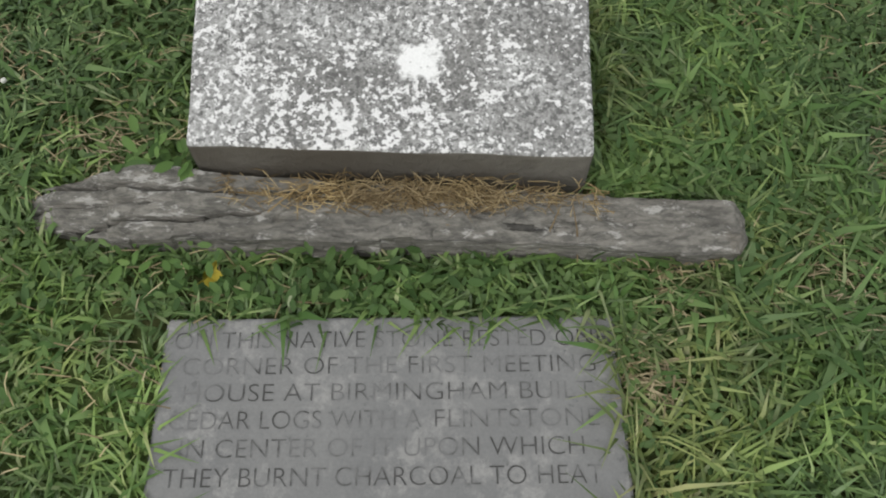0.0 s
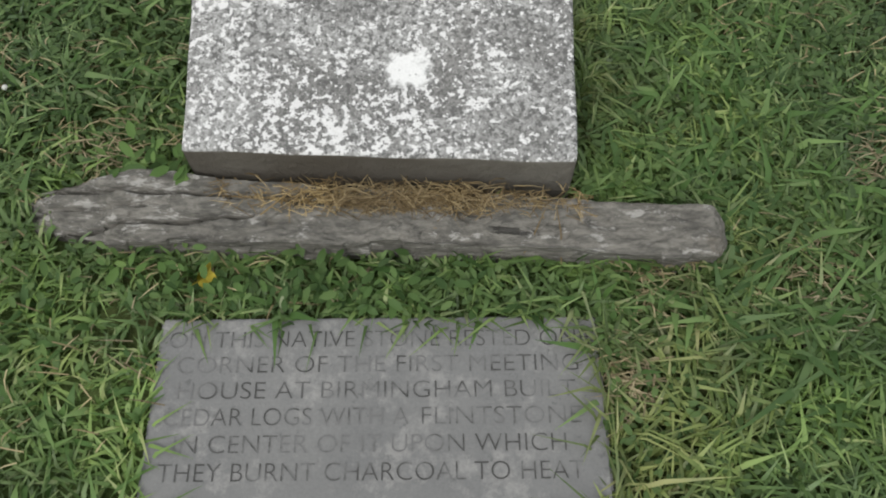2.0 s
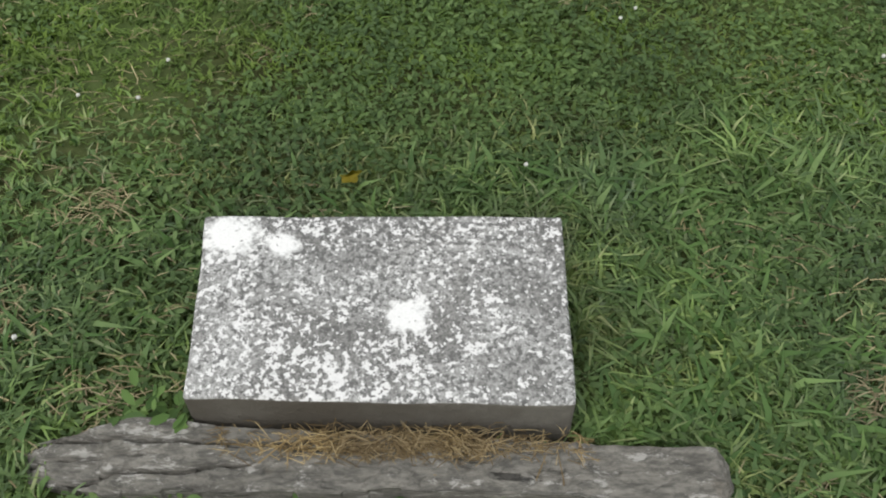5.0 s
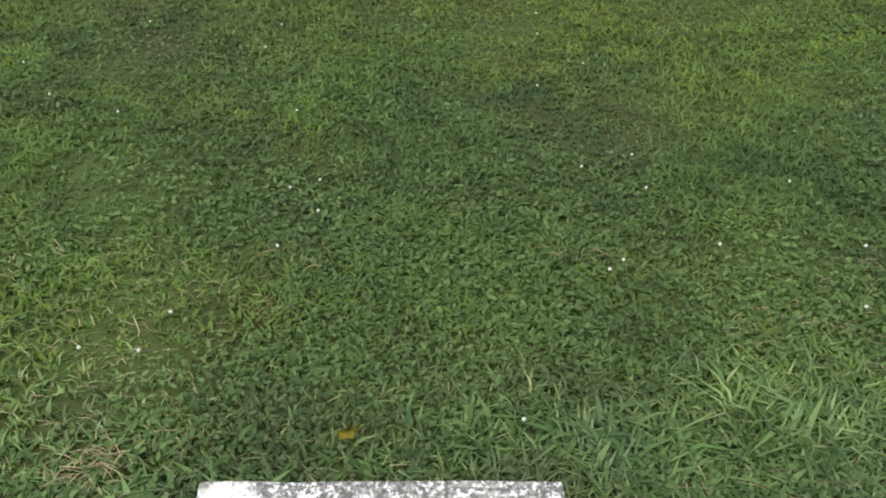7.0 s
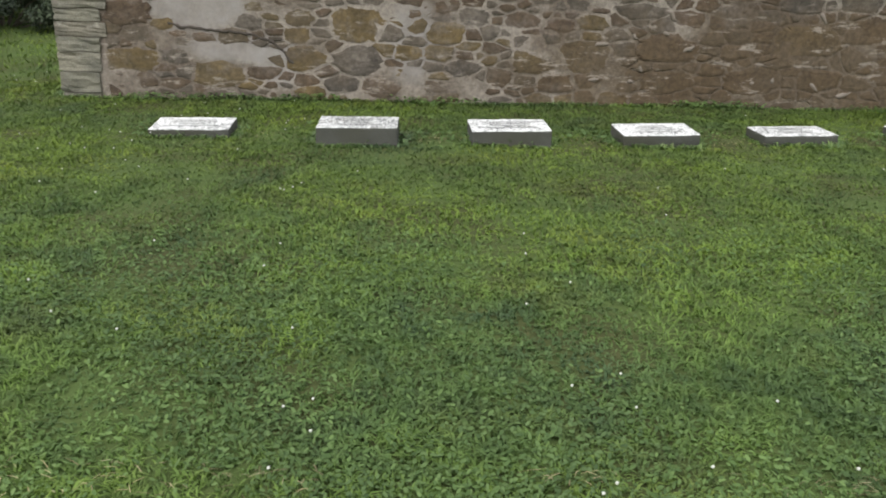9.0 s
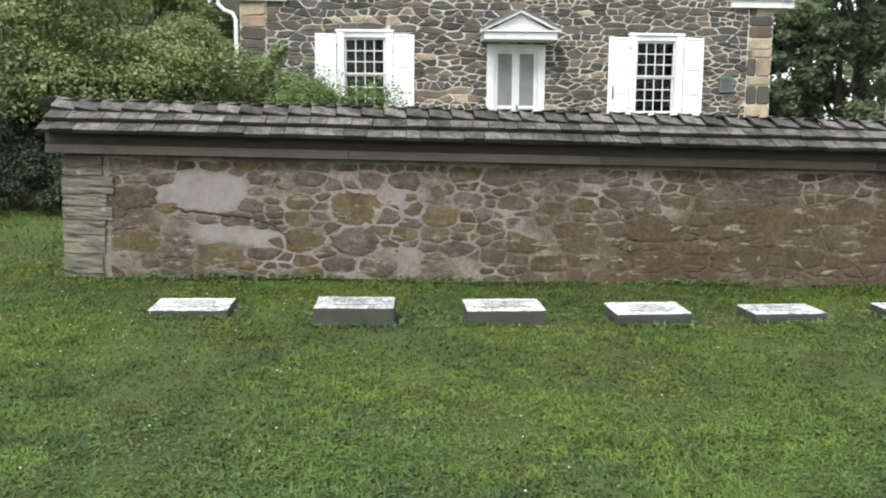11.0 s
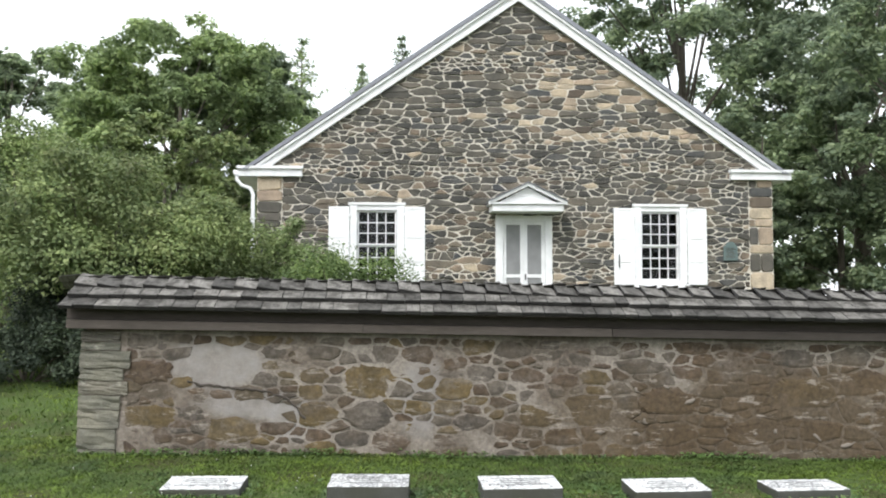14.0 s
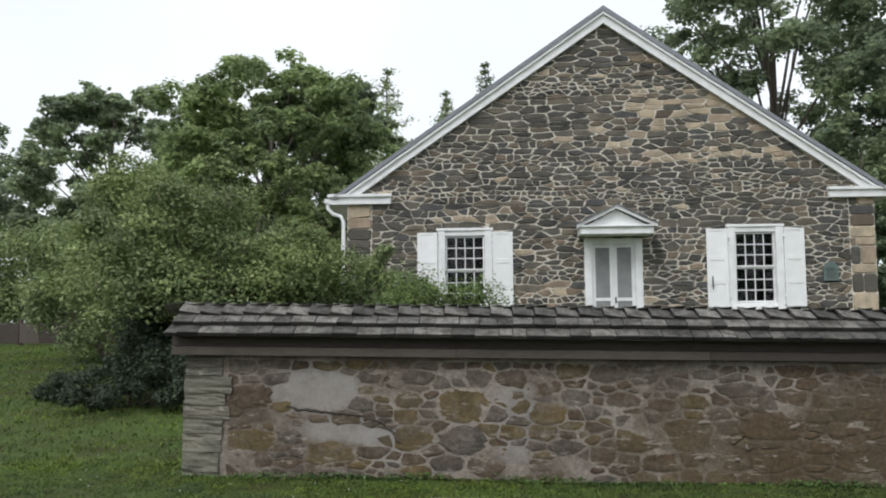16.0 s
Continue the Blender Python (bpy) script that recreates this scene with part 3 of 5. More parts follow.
def lay_stones(parent, name, shapes, material, limit, rest_name, rest_label):
    """The first of the shapes as pieces of their own, the others joined."""
    for c, co, faces in shapes[:limit]:
        me = bpy.data.meshes.new(name)
        me.from_pydata([(x - c[0], y, z - c[1]) for x, y, z in co], [], faces)
        me.materials.append(material)
        ob = new(name, me)
        ob.parent, ob.location = parent, (c[0], 0, c[1])
    rest = shapes[limit:]
    if rest:
        allco, allf, off = [], [], 0
        for c, co, faces in rest:
            allco += co
            allf += [tuple(i + off for i in f) for f in faces]
            off += len(co)
        me = bpy.data.meshes.new(rest_name)
        me.from_pydata(allco, [], allf)
        me.materials.append(material)
        ob = new(rest_name, me)
        ob.parent = parent
        tagged(ob, rest_label, kind="stuff")


# ---------- graveyard wall ----------
WALL_LEN, WALL_D, WALL_H = 9.6, 0.44, 1.26
# along the wall, up, width, height
OCHRE_STONES = [(0.64, 0.41, 0.49, 0.24), (1.41, 0.28, 0.47, 0.24), (1.59, 0.63, 0.3, 0.12), (2.2, 0.44, 0.37, 0.26), (2.68, 0.76, 0.48, 0.37), (3.52, 0.7, 0.41, 0.19), (3.26, 0.74, 0.16, 0.16), (3.46, 0.51, 0.28, 0.16), (3.18, 0.5, 0.26, 0.12), (4.35, 0.45, 0.47, 0.27), (4.84, 0.51, 0.48, 0.35), (4.9, 0.82, 0.31, 0.19), (6.96, 0.7, 0.67, 0.4)]
GREY_STONES = [(2.71, 0.43, 0.5, 0.25), (1.79, 1.02, 0.24, 0.14), (2.26, 1.02, 0.31, 0.15), (1.72, 0.75, 0.23, 0.12), (2.84, 1.04, 0.31, 0.14), (3.78, 0.85, 0.32, 0.15), (3.69, 0.37, 0.26, 0.16), (4.28, 0.65, 0.33, 0.09), (5.35, 0.95, 0.67, 0.14), (6.3, 0.73, 0.24, 0.15), (6.9, 1.02, 0.5, 0.18), (7.45, 1.06, 0.47, 0.18), (7.48, 0.52, 0.22, 0.26), (0.71, 0.62, 0.37, 0.1)]
BROWN_STONES = [(0.63, 0.82, 0.44, 0.24), (0.65, 0.19, 0.51, 0.14), (3.2, 1.02, 0.31, 0.21), (4.24, 0.83, 0.4, 0.14), (4.02, 0.29, 0.16, 0.24), (2.93, 0.18, 0.44, 0.18), (3.46, 0.2, 0.31, 0.14), (5.64, 0.59, 0.67, 0.27), (5.65, 0.29, 0.61, 0.21), (6.3, 0.57, 0.35, 0.11), (6.51, 0.31, 0.67, 0.26), (7.15, 0.33, 0.4, 0.24), (7.61, 0.8, 0.55, 0.24), (7.85, 0.43, 0.4, 0.32)]


def build_wall():
    rng = np.random.default_rng(5)
    wall = empty("wall_graveyard", WALL_AT, label="low brown rubble wall patched with pale mortar under a shingled cap", category="wall", kind="structure")
    bm = boxes((0, WALL_LEN, 0, WALL_D, -0.25, WALL_H), bevel=0.0)
    bmesh.ops.subdivide_edges(bm, edges=[e for e in bm.edges if abs(e.verts[0].co.x - e.verts[1].co.x) > 1], cuts=90)
    bmesh.ops.subdivide_edges(bm, edges=[e for e in bm.edges if abs(e.verts[0].co.z - e.verts[1].co.z) > 1], cuts=12)
    for v in bm.verts:
        if v.co.y < 0.01:
            v.co.y += 0.012 * noise.noise(Vector((v.co.x * 2.1, 0, v.co.z * 2.6))) + 0.008 * noise.noise(Vector((v.co.x * 7, 3, v.co.z * 8)))
    smooth(part("mortar_core", bm, M_WALLMORTAR, wall, "uneven pinkish mortar and render"))
    pale = [(1.27, 0.87, 0.34, 0.16), (1.6, 0.48, 0.36, 0.06)]
    crack = [(0.98, 0.735), (1.10, 0.70), (1.30, 0.69), (1.50, 0.665), (1.68, 0.66), (1.80, 0.625), (1.93, 0.58), (2.02, 0.50), (2.07, 0.42), (2.12, 0.38)]
    cb = bmesh.new()
    fine = [(x0 + (x1 - x0) * j / 6, z0 + (z1 - z0) * j / 6) for (x0, z0), (x1, z1) in zip(crack, crack[1:]) for j in range(6)]
    tube(cb, [(x, -0.004, z + 0.02 * noise.noise(Vector((x * 14, 0, 0)))) for x, z in fine], [0.012 + 0.012 * noise.noise(Vector((x * 17, 4, 0))) for x, z in fine], 7)
    part("split_edge", cb, M_CRACK, wall, "dark split along the broken render")
    # the large stones that show through the render, then small ones between them
    placed, kinds, groups = [], [], {"o": [], "g": [], "b": []}
    for kind, rows in (("o", OCHRE_STONES), ("g", GREY_STONES), ("b", BROWN_STONES)):
        placed += rows
        kinds += [kind] * len(rows)
    for attempt in range(9000):
        x, z = rng.uniform(0.42, WALL_LEN - 0.12), rng.uniform(0.05, 1.17)
        w = rng.uniform(0.2, 0.4) if attempt < 900 else rng.uniform(0.12, 0.26) if attempt < 4500 else rng.uniform(0.07, 0.14)
        h = w * rng.uniform(0.36, 0.7)
        if any(abs(x - p[0]) < 0.46 * (w + p[2]) and abs(z - p[1]) < 0.46 * (h + p[3]) for p in placed):
            continue
        placed.append((x, z, w, h))
        kinds.append("oggbb"[rng.integers(5)] if x < 5.2 else "gbb"[rng.integers(3)])
    for i, cell in rubble(rng, [(0.40, 0.05), (WALL_LEN - 0.1, 0.05), (WALL_LEN - 0.1, 1.18), (0.40, 1.18)], 0.5, 1.8, seeds=placed):
        x, z = np.array(cell).mean(0)
        if any(((x - p[0]) / (p[2] + 0.05)) ** 2 + ((z - p[1]) / (p[3] + 0.04)) ** 2 < 1 for p in pale):
            continue
        # a few small stones are lost under the render
        if placed[i][2] < 0.2 and rng.random() < 0.1:
            continue
        s = stone_shape(cell, rng, rng.uniform(0.007, 0.027), rng.uniform(0.002, 0.011), 0.028, 0.03)
        if s:
            groups[kinds[i]].append(s)
    for kind, material in (("o", M_STONE_OCHRE), ("g", M_STONE_GREY), ("b", M_STONE_BROWN)):
        lay_stones(wall, "wall_stone", groups[kind], material, 100, "wall_stones", "")
    # lumps of pale mortar left standing on the stained part
    for _ in range(14):
        x, z = rng.uniform(4.9, 8.4), rng.uniform(0.12, 1.0)
        a, ln = rng.normal(0.0, 0.6), rng.uniform(0.02, 0.09)
        lump = bmesh.new()
        pts = [(x + ln * math.cos(a) * t + rng.normal(0, 0.008), 0.003, z + ln * math.sin(a) * t + rng.normal(0, 0.008)) for t in (-1, -0.4, 0.2, 0.7, 1)]
        tube(lump, pts, [0.006, 0.02 * rng.uniform(0.6, 1.4), 0.024 * rng.uniform(0.6, 1.3), 0.016, 0.005], 8)
        smooth(part("mortar_lump", lump, M_LUMP, wall))
    # layered corner stones at the free end, on the front and round the corner
    z = 0.02
    while z < 1.18:
        h = min(rng.uniform(0.07, 0.2), 1.2 - z)
        if h < 0.04:
            break
        w = rng.uniform(0.3, 0.46)
        qb = bmesh.new()
        box(qb, -0.018 - rng.uniform(0, 0.014), w, -0.016 - rng.uniform(0, 0.014), WALL_D + 0.01, z + 0.004, z + h - 0.006)
        bmesh.ops.subdivide_edges(qb, edges=qb.edges[:], cuts=5, use_grid_fill=True)
        for v in qb.verts:
            q = Vector((v.co.x * 6, v.co.y * 6, v.co.z * 26))
            v.co += Vector((0.012 * noise.noise(q), 0.02 * noise.noise(q + Vector((5, 0, 0))) + 0.008 * noise.noise(q * 2.3), 0.012 * noise.noise(v.co * 8)))
        part("corner_stone", qb, M_QUOIN, wall, "grey-green layered corner stone")
        z += h
    # the wooden plate under the eaves, both sides, in long boards
    for y0, y1 in ((-0.125, 0.01), (WALL_D - 0.01, WALL_D + 0.125)):
        x = -0.13
        while x < WALL_LEN:
            x1 = min(x + rng.uniform(2.2, 3.4), WALL_LEN + 0.1)
            dz = rng.uniform(-0.006, 0.006)
            part("eaves_board", boxes((x, x1 - 0.004, y0 + dz, y1, 1.222 + dz, 1.305 + dz), bevel=0.006), M_BEAM, wall, "aged brown eaves board")
            x = x1
        part("fillet_board", boxes((-0.15, WALL_LEN + 0.1, y0 + (0.07 if y0 < 0 else 0), y1 - (0.07 if y0 > 0 else 0), 1.308, 1.42), bevel=0.005), M_BEAM, wall)
    # shingled cap: three courses on each slope, lapped, and thicker ones along the top
    slope = math.atan2(0.262, 0.42)
    roof = empty("shingle_roof")
    roof.parent = wall
    tagged(roof, "weathered grey wooden shingle cap with lapped courses")
    part("roof_deck", prism(bmesh.new(), [(0, 0), (0.42 + 0.02, 0.262), (0.88, 0)], 0, 1), M_BEAM, roof)
    deck = roof.children[0]
    deck.matrix_basis = Matrix.Translation((-0.11, -0.22, 1.405)) @ Matrix.Rotation(radians(90), 4, "Z") @ Matrix.Scale(-1, 4, (0, 1, 0)) @ Matrix.Diagonal((1, WALL_LEN + 0.19, 1, 1))
    shapes = []
    for k in range(6):
        w = 0.128 + 0.022 * k
        sb = bmesh.new()
        L = 0.25
        co = [(0, 0, 0), (w - 0.007, 0, 0), (w - 0.007, L, 0), (0, L, 0), (0, 0, 0.04), (w - 0.007, 0, 0.04), (w - 0.007, L, 0.005), (0, L, 0.005)]
        v = [sb.verts.new(c) for c in co]
        for f in ((3, 2, 1, 0), (4, 5, 6, 7), (0, 1, 5, 4), (1, 2, 6, 5), (2, 3, 7, 6), (3, 0, 4, 7)):
            sb.faces.new([v[i] for i in f])
        bmesh.ops.bevel(sb, geom=[e for e in sb.edges if e.verts[0].co.y < 0.01 and e.verts[1].co.y < 0.01], offset=0.003, segments=1, affect="EDGES")
        me = mesh_of("shingle", sb, M_SHINGLE)
        me.materials.append(M_SHADED_ENDGRAIN)
        # Butts and edges carry the end grain and the painted shadow line.
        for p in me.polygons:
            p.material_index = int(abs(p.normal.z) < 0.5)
        shapes.append((w, me))
    for side in (0, 1):
        for row in range(3):
            x = -0.14 - rng.uniform(0, 0.03) + (0.02 if row else 0)
            while x < WALL_LEN + 0.05:
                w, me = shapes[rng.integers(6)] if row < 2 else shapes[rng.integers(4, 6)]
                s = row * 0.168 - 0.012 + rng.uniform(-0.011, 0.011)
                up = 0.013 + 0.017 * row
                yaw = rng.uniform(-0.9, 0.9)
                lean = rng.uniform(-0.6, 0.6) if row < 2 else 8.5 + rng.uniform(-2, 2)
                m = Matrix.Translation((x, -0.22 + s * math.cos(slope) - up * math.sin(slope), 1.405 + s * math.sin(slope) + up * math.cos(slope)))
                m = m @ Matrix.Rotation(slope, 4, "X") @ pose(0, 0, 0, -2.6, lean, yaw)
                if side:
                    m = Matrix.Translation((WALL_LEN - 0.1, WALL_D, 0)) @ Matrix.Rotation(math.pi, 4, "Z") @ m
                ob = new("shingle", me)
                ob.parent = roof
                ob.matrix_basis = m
                x += w
    return wall


build_wall()

# ---------- meeting house ----------
HW, EAVE, PEAK, BASE = 5.5, 4.12, 7.95, 0.55     # half width, eaves and peak of the masonry, foot
WINDOWS = (-3.0, 3.03)
W_HALF, W_LO, W_HI = 0.50, 1.86, 3.50
DOOR = (-0.50, 0.70, 0.95, 3.30)


def build_house():
    rng = np.random.default_rng(11)
    house = empty("meeting_house", HOUSE_AT, label="fieldstone gabled meeting house with white trim and shutters", category="house")
    holes = [(w - W_HALF, w + W_HALF, W_LO, W_HI) for w in WINDOWS] + [DOOR]
    # walls with real openings: piers, lintels and sills of mortar, the stones set in them
    wall = empty("gable_wall")
    wall.parent = house
    tagged(wall, "dark fieldstone gable in cream lime mortar")
    T = 0.5
    xs = [-HW, WINDOWS[0] - W_HALF, WINDOWS[0] + W_HALF, DOOR[0], DOOR[1], WINDOWS[1] - W_HALF, WINDOWS[1] + W_HALF, HW]
    spans = [(xs[a], xs[b], BASE - 0.5, W_HI) for a, b in ((0, 1), (2, 3), (4, 5), (6, 7))]
    spans += [(w - W_HALF, w + W_HALF, BASE - 0.5, W_LO) for w in WINDOWS]
    spans += [(DOOR[0], DOOR[1], BASE - 0.5, DOOR[2]), (DOOR[0], DOOR[1], DOOR[3], W_HI)]
    for a, b, lo, hi in spans:
        part("mortar_pier", boxes((a, b, 0, T, lo, hi), bevel=0), M_JOINT, wall)
    part("mortar_gable", prism(bmesh.new(), [(-HW, W_HI), (HW, W_HI), (HW, EAVE), (0, PEAK), (-HW, EAVE)], 0, T), M_JOINT, wall, "cream lime mortar")
    outline = [(-HW, 1.0), (-HW, EAVE + 0.05), (0, PEAK), (HW, EAVE + 0.05), (HW, 1.0)]
    cells = rubble(rng, outline, 0.4, 2.7, (0.06, 0.27, 0.11, 0.7))
    corners = [(-HW - 0.1, -HW + 0.52, 0, EAVE), (HW - 0.52, HW + 0.1, 0, EAVE)]
    dark, tan = [], []
    for c in cells:
        c = keep_off(c, holes + corners)
        if len(c) < 3:
            continue
        s = stone_shape(c, rng, rng.uniform(0.006, 0.025), rng.uniform(0.007, 0.026), 0.03, rng.uniform(0.012, 0.035))
        if not s:
            continue
        x, z = s[0]
        warm = 0.03
        warm += 0.75 * math.exp(-((z - 5.0 - 0.02 * x) / 0.13) ** 2) * (0.6 < x < 5.0)
        warm += 0.6 * math.exp(-((z - 6.15) / 0.28) ** 2) * (0.5 < x < 3.2)
        warm += 0.3 * math.exp(-((z - 5.6) / 0.3) ** 2) * (0.5 < x < 2.8)
        warm += 0.5 * (abs(z - 3.72) < 0.11) * (min(abs(x - w) for w in WINDOWS) < 0.6)
        (tan if rng.random() < warm else dark).append(s)
    dark.sort(key=lambda s: -(np.ptp(np.array(s[1])[:, 0]) * np.ptp(np.array(s[1])[:, 2])))
    lay_stones(wall, "fieldstone", dark, M_FIELD, 290, "fieldstones", "dark irregular fieldstones")
    lay_stones(wall, "sandstone", tan, M_TAN, 100, "sandstones", "tan sandstones")
    for sx in (-1, 1):
        z = 1.0
        while z < EAVE - 0.05:
            h = min(rng.uniform(0.16, 0.42) if sx > 0 or z > 3.75 else rng.uniform(0.12, 0.24), EAVE - z)
            x = 0.0
            while x < 0.5:
                w = 0.52 - x if x else rng.uniform(0.28, 0.52) if sx > 0 or z < 3.75 else 0.52
                if 0.52 - x - w < 0.12:
                    w = 0.52 - x
                cell = [(sx * (HW - x), z), (sx * (HW - x - w), z), (sx * (HW - x - w), z + h), (sx * (HW - x), z + h)]
                s = stone_shape(cell, rng, 0.014, 0.03, 0.004 if sx > 0 else 0.02)
                if s:
                    lay_stones(wall, "corner_stone", [s], M_TAN if rng.random() < (0.52 if sx > 0 else 0.12 + (z > 3.75)) and x == 0 else M_FIELD, 1, "", "")
                x += w
            z += h
    # side walls, back wall, floor and a room within, its dimness painted near black
    for x0, x1 in ((-HW, -HW + T), (HW - T, HW)):
        part("side_wall", boxes((x0, x1, T, 12, BASE - 0.5, EAVE), bevel=0), M_JOINT, house)
    part("back_wall", prism(bmesh.new(), [(-HW, BASE - 0.5), (HW, BASE - 0.5), (HW, EAVE), (0, PEAK), (-HW, EAVE)], 12, 12.5), M_JOINT, house)
    part("room_partition", boxes((-HW + T, HW - T, 2.2, 2.3, BASE, EAVE), bevel=0), M_UNLIT_ROOM, house)
    part("room_ceiling", boxes((-HW + T, HW - T, T, 12, EAVE - 0.1, EAVE), bevel=0), M_UNLIT_ROOM, house)
    part("room_floor", boxes((-HW + T, HW - T, T, 12, 0.85, 0.95), bevel=0), M_UNLIT_ROOM, house)
    # roof slabs, rake boards and cornice returns
    run, rise = HW + 0.36, PEAK - EAVE
    k = rise / HW
    for sx in (-1, 1):
        top = PEAK + 0.32
        poly = [(0, top), (sx * run, top - k * run), (sx * run, top - k * run - 0.09), (0, top - 0.11)]
        poly = clip(poly, 0, -1, -(EAVE + 0.1))
        part("roof_slope", prism(bmesh.new(), poly, -0.17, 12.7), M_SLATE, house, "dark grey slate roof slope")
        poly = [(0, top - 0.115), (sx * run, top - 0.115 - k * run), (sx * run, top - 0.115 - k * run - 0.21), (0, top - 0.115 - 0.25)]
        poly = clip(poly, 0, -1, -(EAVE + 0.19))
        part("rake_board", prism(bmesh.new(), poly, -0.10, 0.0), M_WHITE, house, "white painted rake board")
        poly = [(0, top - 0.112), (sx * run, top - 0.112 - k * run), (sx * run, top - 0.112 - k * run - 0.055), (0, top - 0.112 - 0.06)]
        poly = clip(poly, 0, -1, -(EAVE + 0.19))
        part("rake_moulding", prism(bmesh.new(), poly, -0.15, -0.098), M_WHITE, house)
        part("soffit", prism(bmesh.new(), [(sx * HW, EAVE + 0.02), (sx * run, EAVE - 0.0), (sx * run, EAVE - 0.03), (sx * HW, EAVE - 0.03)], 0.02, 12.5), M_WHITE, house)
        a, b = sorted((sx * (run + 0.02), sx * (run - 1.3)))
        part("cornice_return", boxes((a, b, -0.12, 0.1, EAVE - 0.03, EAVE + 0.12), (a - 0.02, b + 0.02, -0.17, 0.1, EAVE + 0.122, EAVE + 0.185), bevel=0.008), M_WHITE, house, "white boxed cornice return")
    part("gutter", boxes((-run - 0.12, -run + 0.0, -0.1, 12.5, EAVE - 0.0, EAVE + 0.1), bevel=0.02), M_WHITE, house, "white eaves gutter")
    px = -HW - 0.07
    db = tube(bmesh.new(), [(-run - 0.05, -0.02, EAVE + 0.02), (-run - 0.05, -0.03, EAVE - 0.1), (-run + 0.06, -0.05, EAVE - 0.22), (px - 0.06, -0.06, EAVE - 0.28), (px, -0.06, EAVE - 0.4), (px, -0.06, 2.4), (px, -0.06, 0.7)], [0.042] * 7, 10)
    smooth(part("downspout", db, M_WHITE, house, "white painted downspout"))
    for z in (3.2, 2.0):
        part("downspout_strap", boxes((px - 0.06, px + 0.06, -0.08, 0.0, z, z + 0.03)), M_WHITE, house)
    # windows: frame, two sashes of 4 x 3 panes, sill, panelled shutters
    for w in WINDOWS:
        win = empty("window_sash")
        win.parent, win.location = house, (w, 0, 0)
        tagged(win, "white twelve-over-twelve sash window with open shutters")
        h, lo, hi = W_HALF, W_LO, W_HI
        part("window_frame", boxes((-h - 0.07, -h + 0.085, -0.06, 0.12, lo, hi), (h - 0.085, h + 0.07, -0.06, 0.12, lo, hi), (-h + 0.085, h - 0.085, -0.035, 0.12, hi - 0.1, hi + 0.0), (-h + 0.085, h - 0.085, -0.02, 0.12, lo, lo + 0.07)), M_WHITE, win, "white window frame")
        part("head_moulding", boxes((-h - 0.1, h + 0.1, -0.07, 0.03, hi + 0.002, hi + 0.06), bevel=0.012), M_WHITE, win)
        part("window_sill", boxes((-h - 0.1, h + 0.1, -0.1, 0.1, lo - 0.1, lo - 0.003), bevel=0.01), M_WHITE, win, "thick white sill")
        gl, gh, mid = lo + 0.075, hi - 0.105, (lo + hi) / 2 - 0.012
        for z0, z1, y in ((mid + 0.0, gh, 0.02), (gl, mid, 0.055)):
            gw = h - 0.09
            sash = boxes((-gw, -gw + 0.035, y, y + 0.035, z0, z1), (gw - 0.035, gw, y, y + 0.035, z0, z1), (-gw + 0.035, gw - 0.035, y, y + 0.035, z0, z0 + 0.035), (-gw + 0.035, gw - 0.035, y, y + 0.035, z1 - 0.035, z1), bevel=0.003)
            s = part("sash", sash, M_WHITE, win)
            gx0, gx1, gz0, gz1 = -gw + 0.035, gw - 0.035, z0 + 0.035, z1 - 0.035
            for i in range(1, 4):
                x = gx0 + (gx1 - gx0) * i / 4
                part("glazing_bar", boxes((x - 0.011, x + 0.011, y + 0.004, y + 0.03, gz0, gz1), bevel=0.003), M_WHITE, s)
            for i in range(1, 3):
                z = gz0 + (gz1 - gz0) * i / 3
                part("glazing_bar", boxes((gx0, gx1, y + 0.006, y + 0.028, z - 0.011, z + 0.011), bevel=0.003), M_WHITE, s)
            for i in range(4):
                for j in range(3):
                    x0, x1 = gx0 + (gx1 - gx0) * i / 4, gx0 + (gx1 - gx0) * (i + 1) / 4
                    z0_, z1_ = gz0 + (gz1 - gz0) * j / 3, gz0 + (gz1 - gz0) * (j + 1) / 3
                    part("pane", boxes((x0 + 0.012, x1 - 0.012, y + 0.014, y + 0.018, z0_ + 0.012, z1_ - 0.012), bevel=0), M_GLASS, s)
        for sx in (-1, 1):
            sw = 0.43
            sh = empty("shutter")
            sh.parent = win
            sh.matrix_basis = pose(sx * (h + 0.075), -0.055, 0, 0, 0, (-6 if sx < 0 else 7))
            tagged(sh, "white panelled shutter folded back against the wall")
            a, b = sorted((0.0, sx * sw))
            z0, z1 = lo - 0.02, hi - 0.03
            rails = [(a, a + 0.07, -0.04, -0.004, z0, z1), (b - 0.07, b, -0.04, -0.004, z0, z1)]
            cuts = [z0, z0 + 0.52, z0 + 1.02, z1]
            for z in cuts:
                r0, r1 = max(z - 0.045, z0), min(z + 0.045, z1)
                rails.append((a + 0.07, b - 0.07, -0.04, -0.004, r0, r1))
            part("shutter_frame", boxes(*rails, bevel=0.004), M_SHUTTER, sh)
            for z, zz in zip(cuts, cuts[1:]):
                part("shutter_panel", boxes((a + 0.066, b - 0.066, -0.03, -0.012, z + 0.03, zz - 0.03), bevel=0.008), M_SHUTTER, sh)
            for z in (z0 + 0.2, z1 - 0.2):
                part("shutter_hinge", boxes((-0.03, 0.03, -0.046, -0.002, z, z + 0.05)), M_SHUTTER, sh)
        if w > 0:
            part("shutter_dog", boxes((-h - 0.42, -h - 0.40, -0.11, -0.085, lo + 0.35, lo + 0.62), bevel=0.004), M_IRON, win, "black iron shutter bolt")
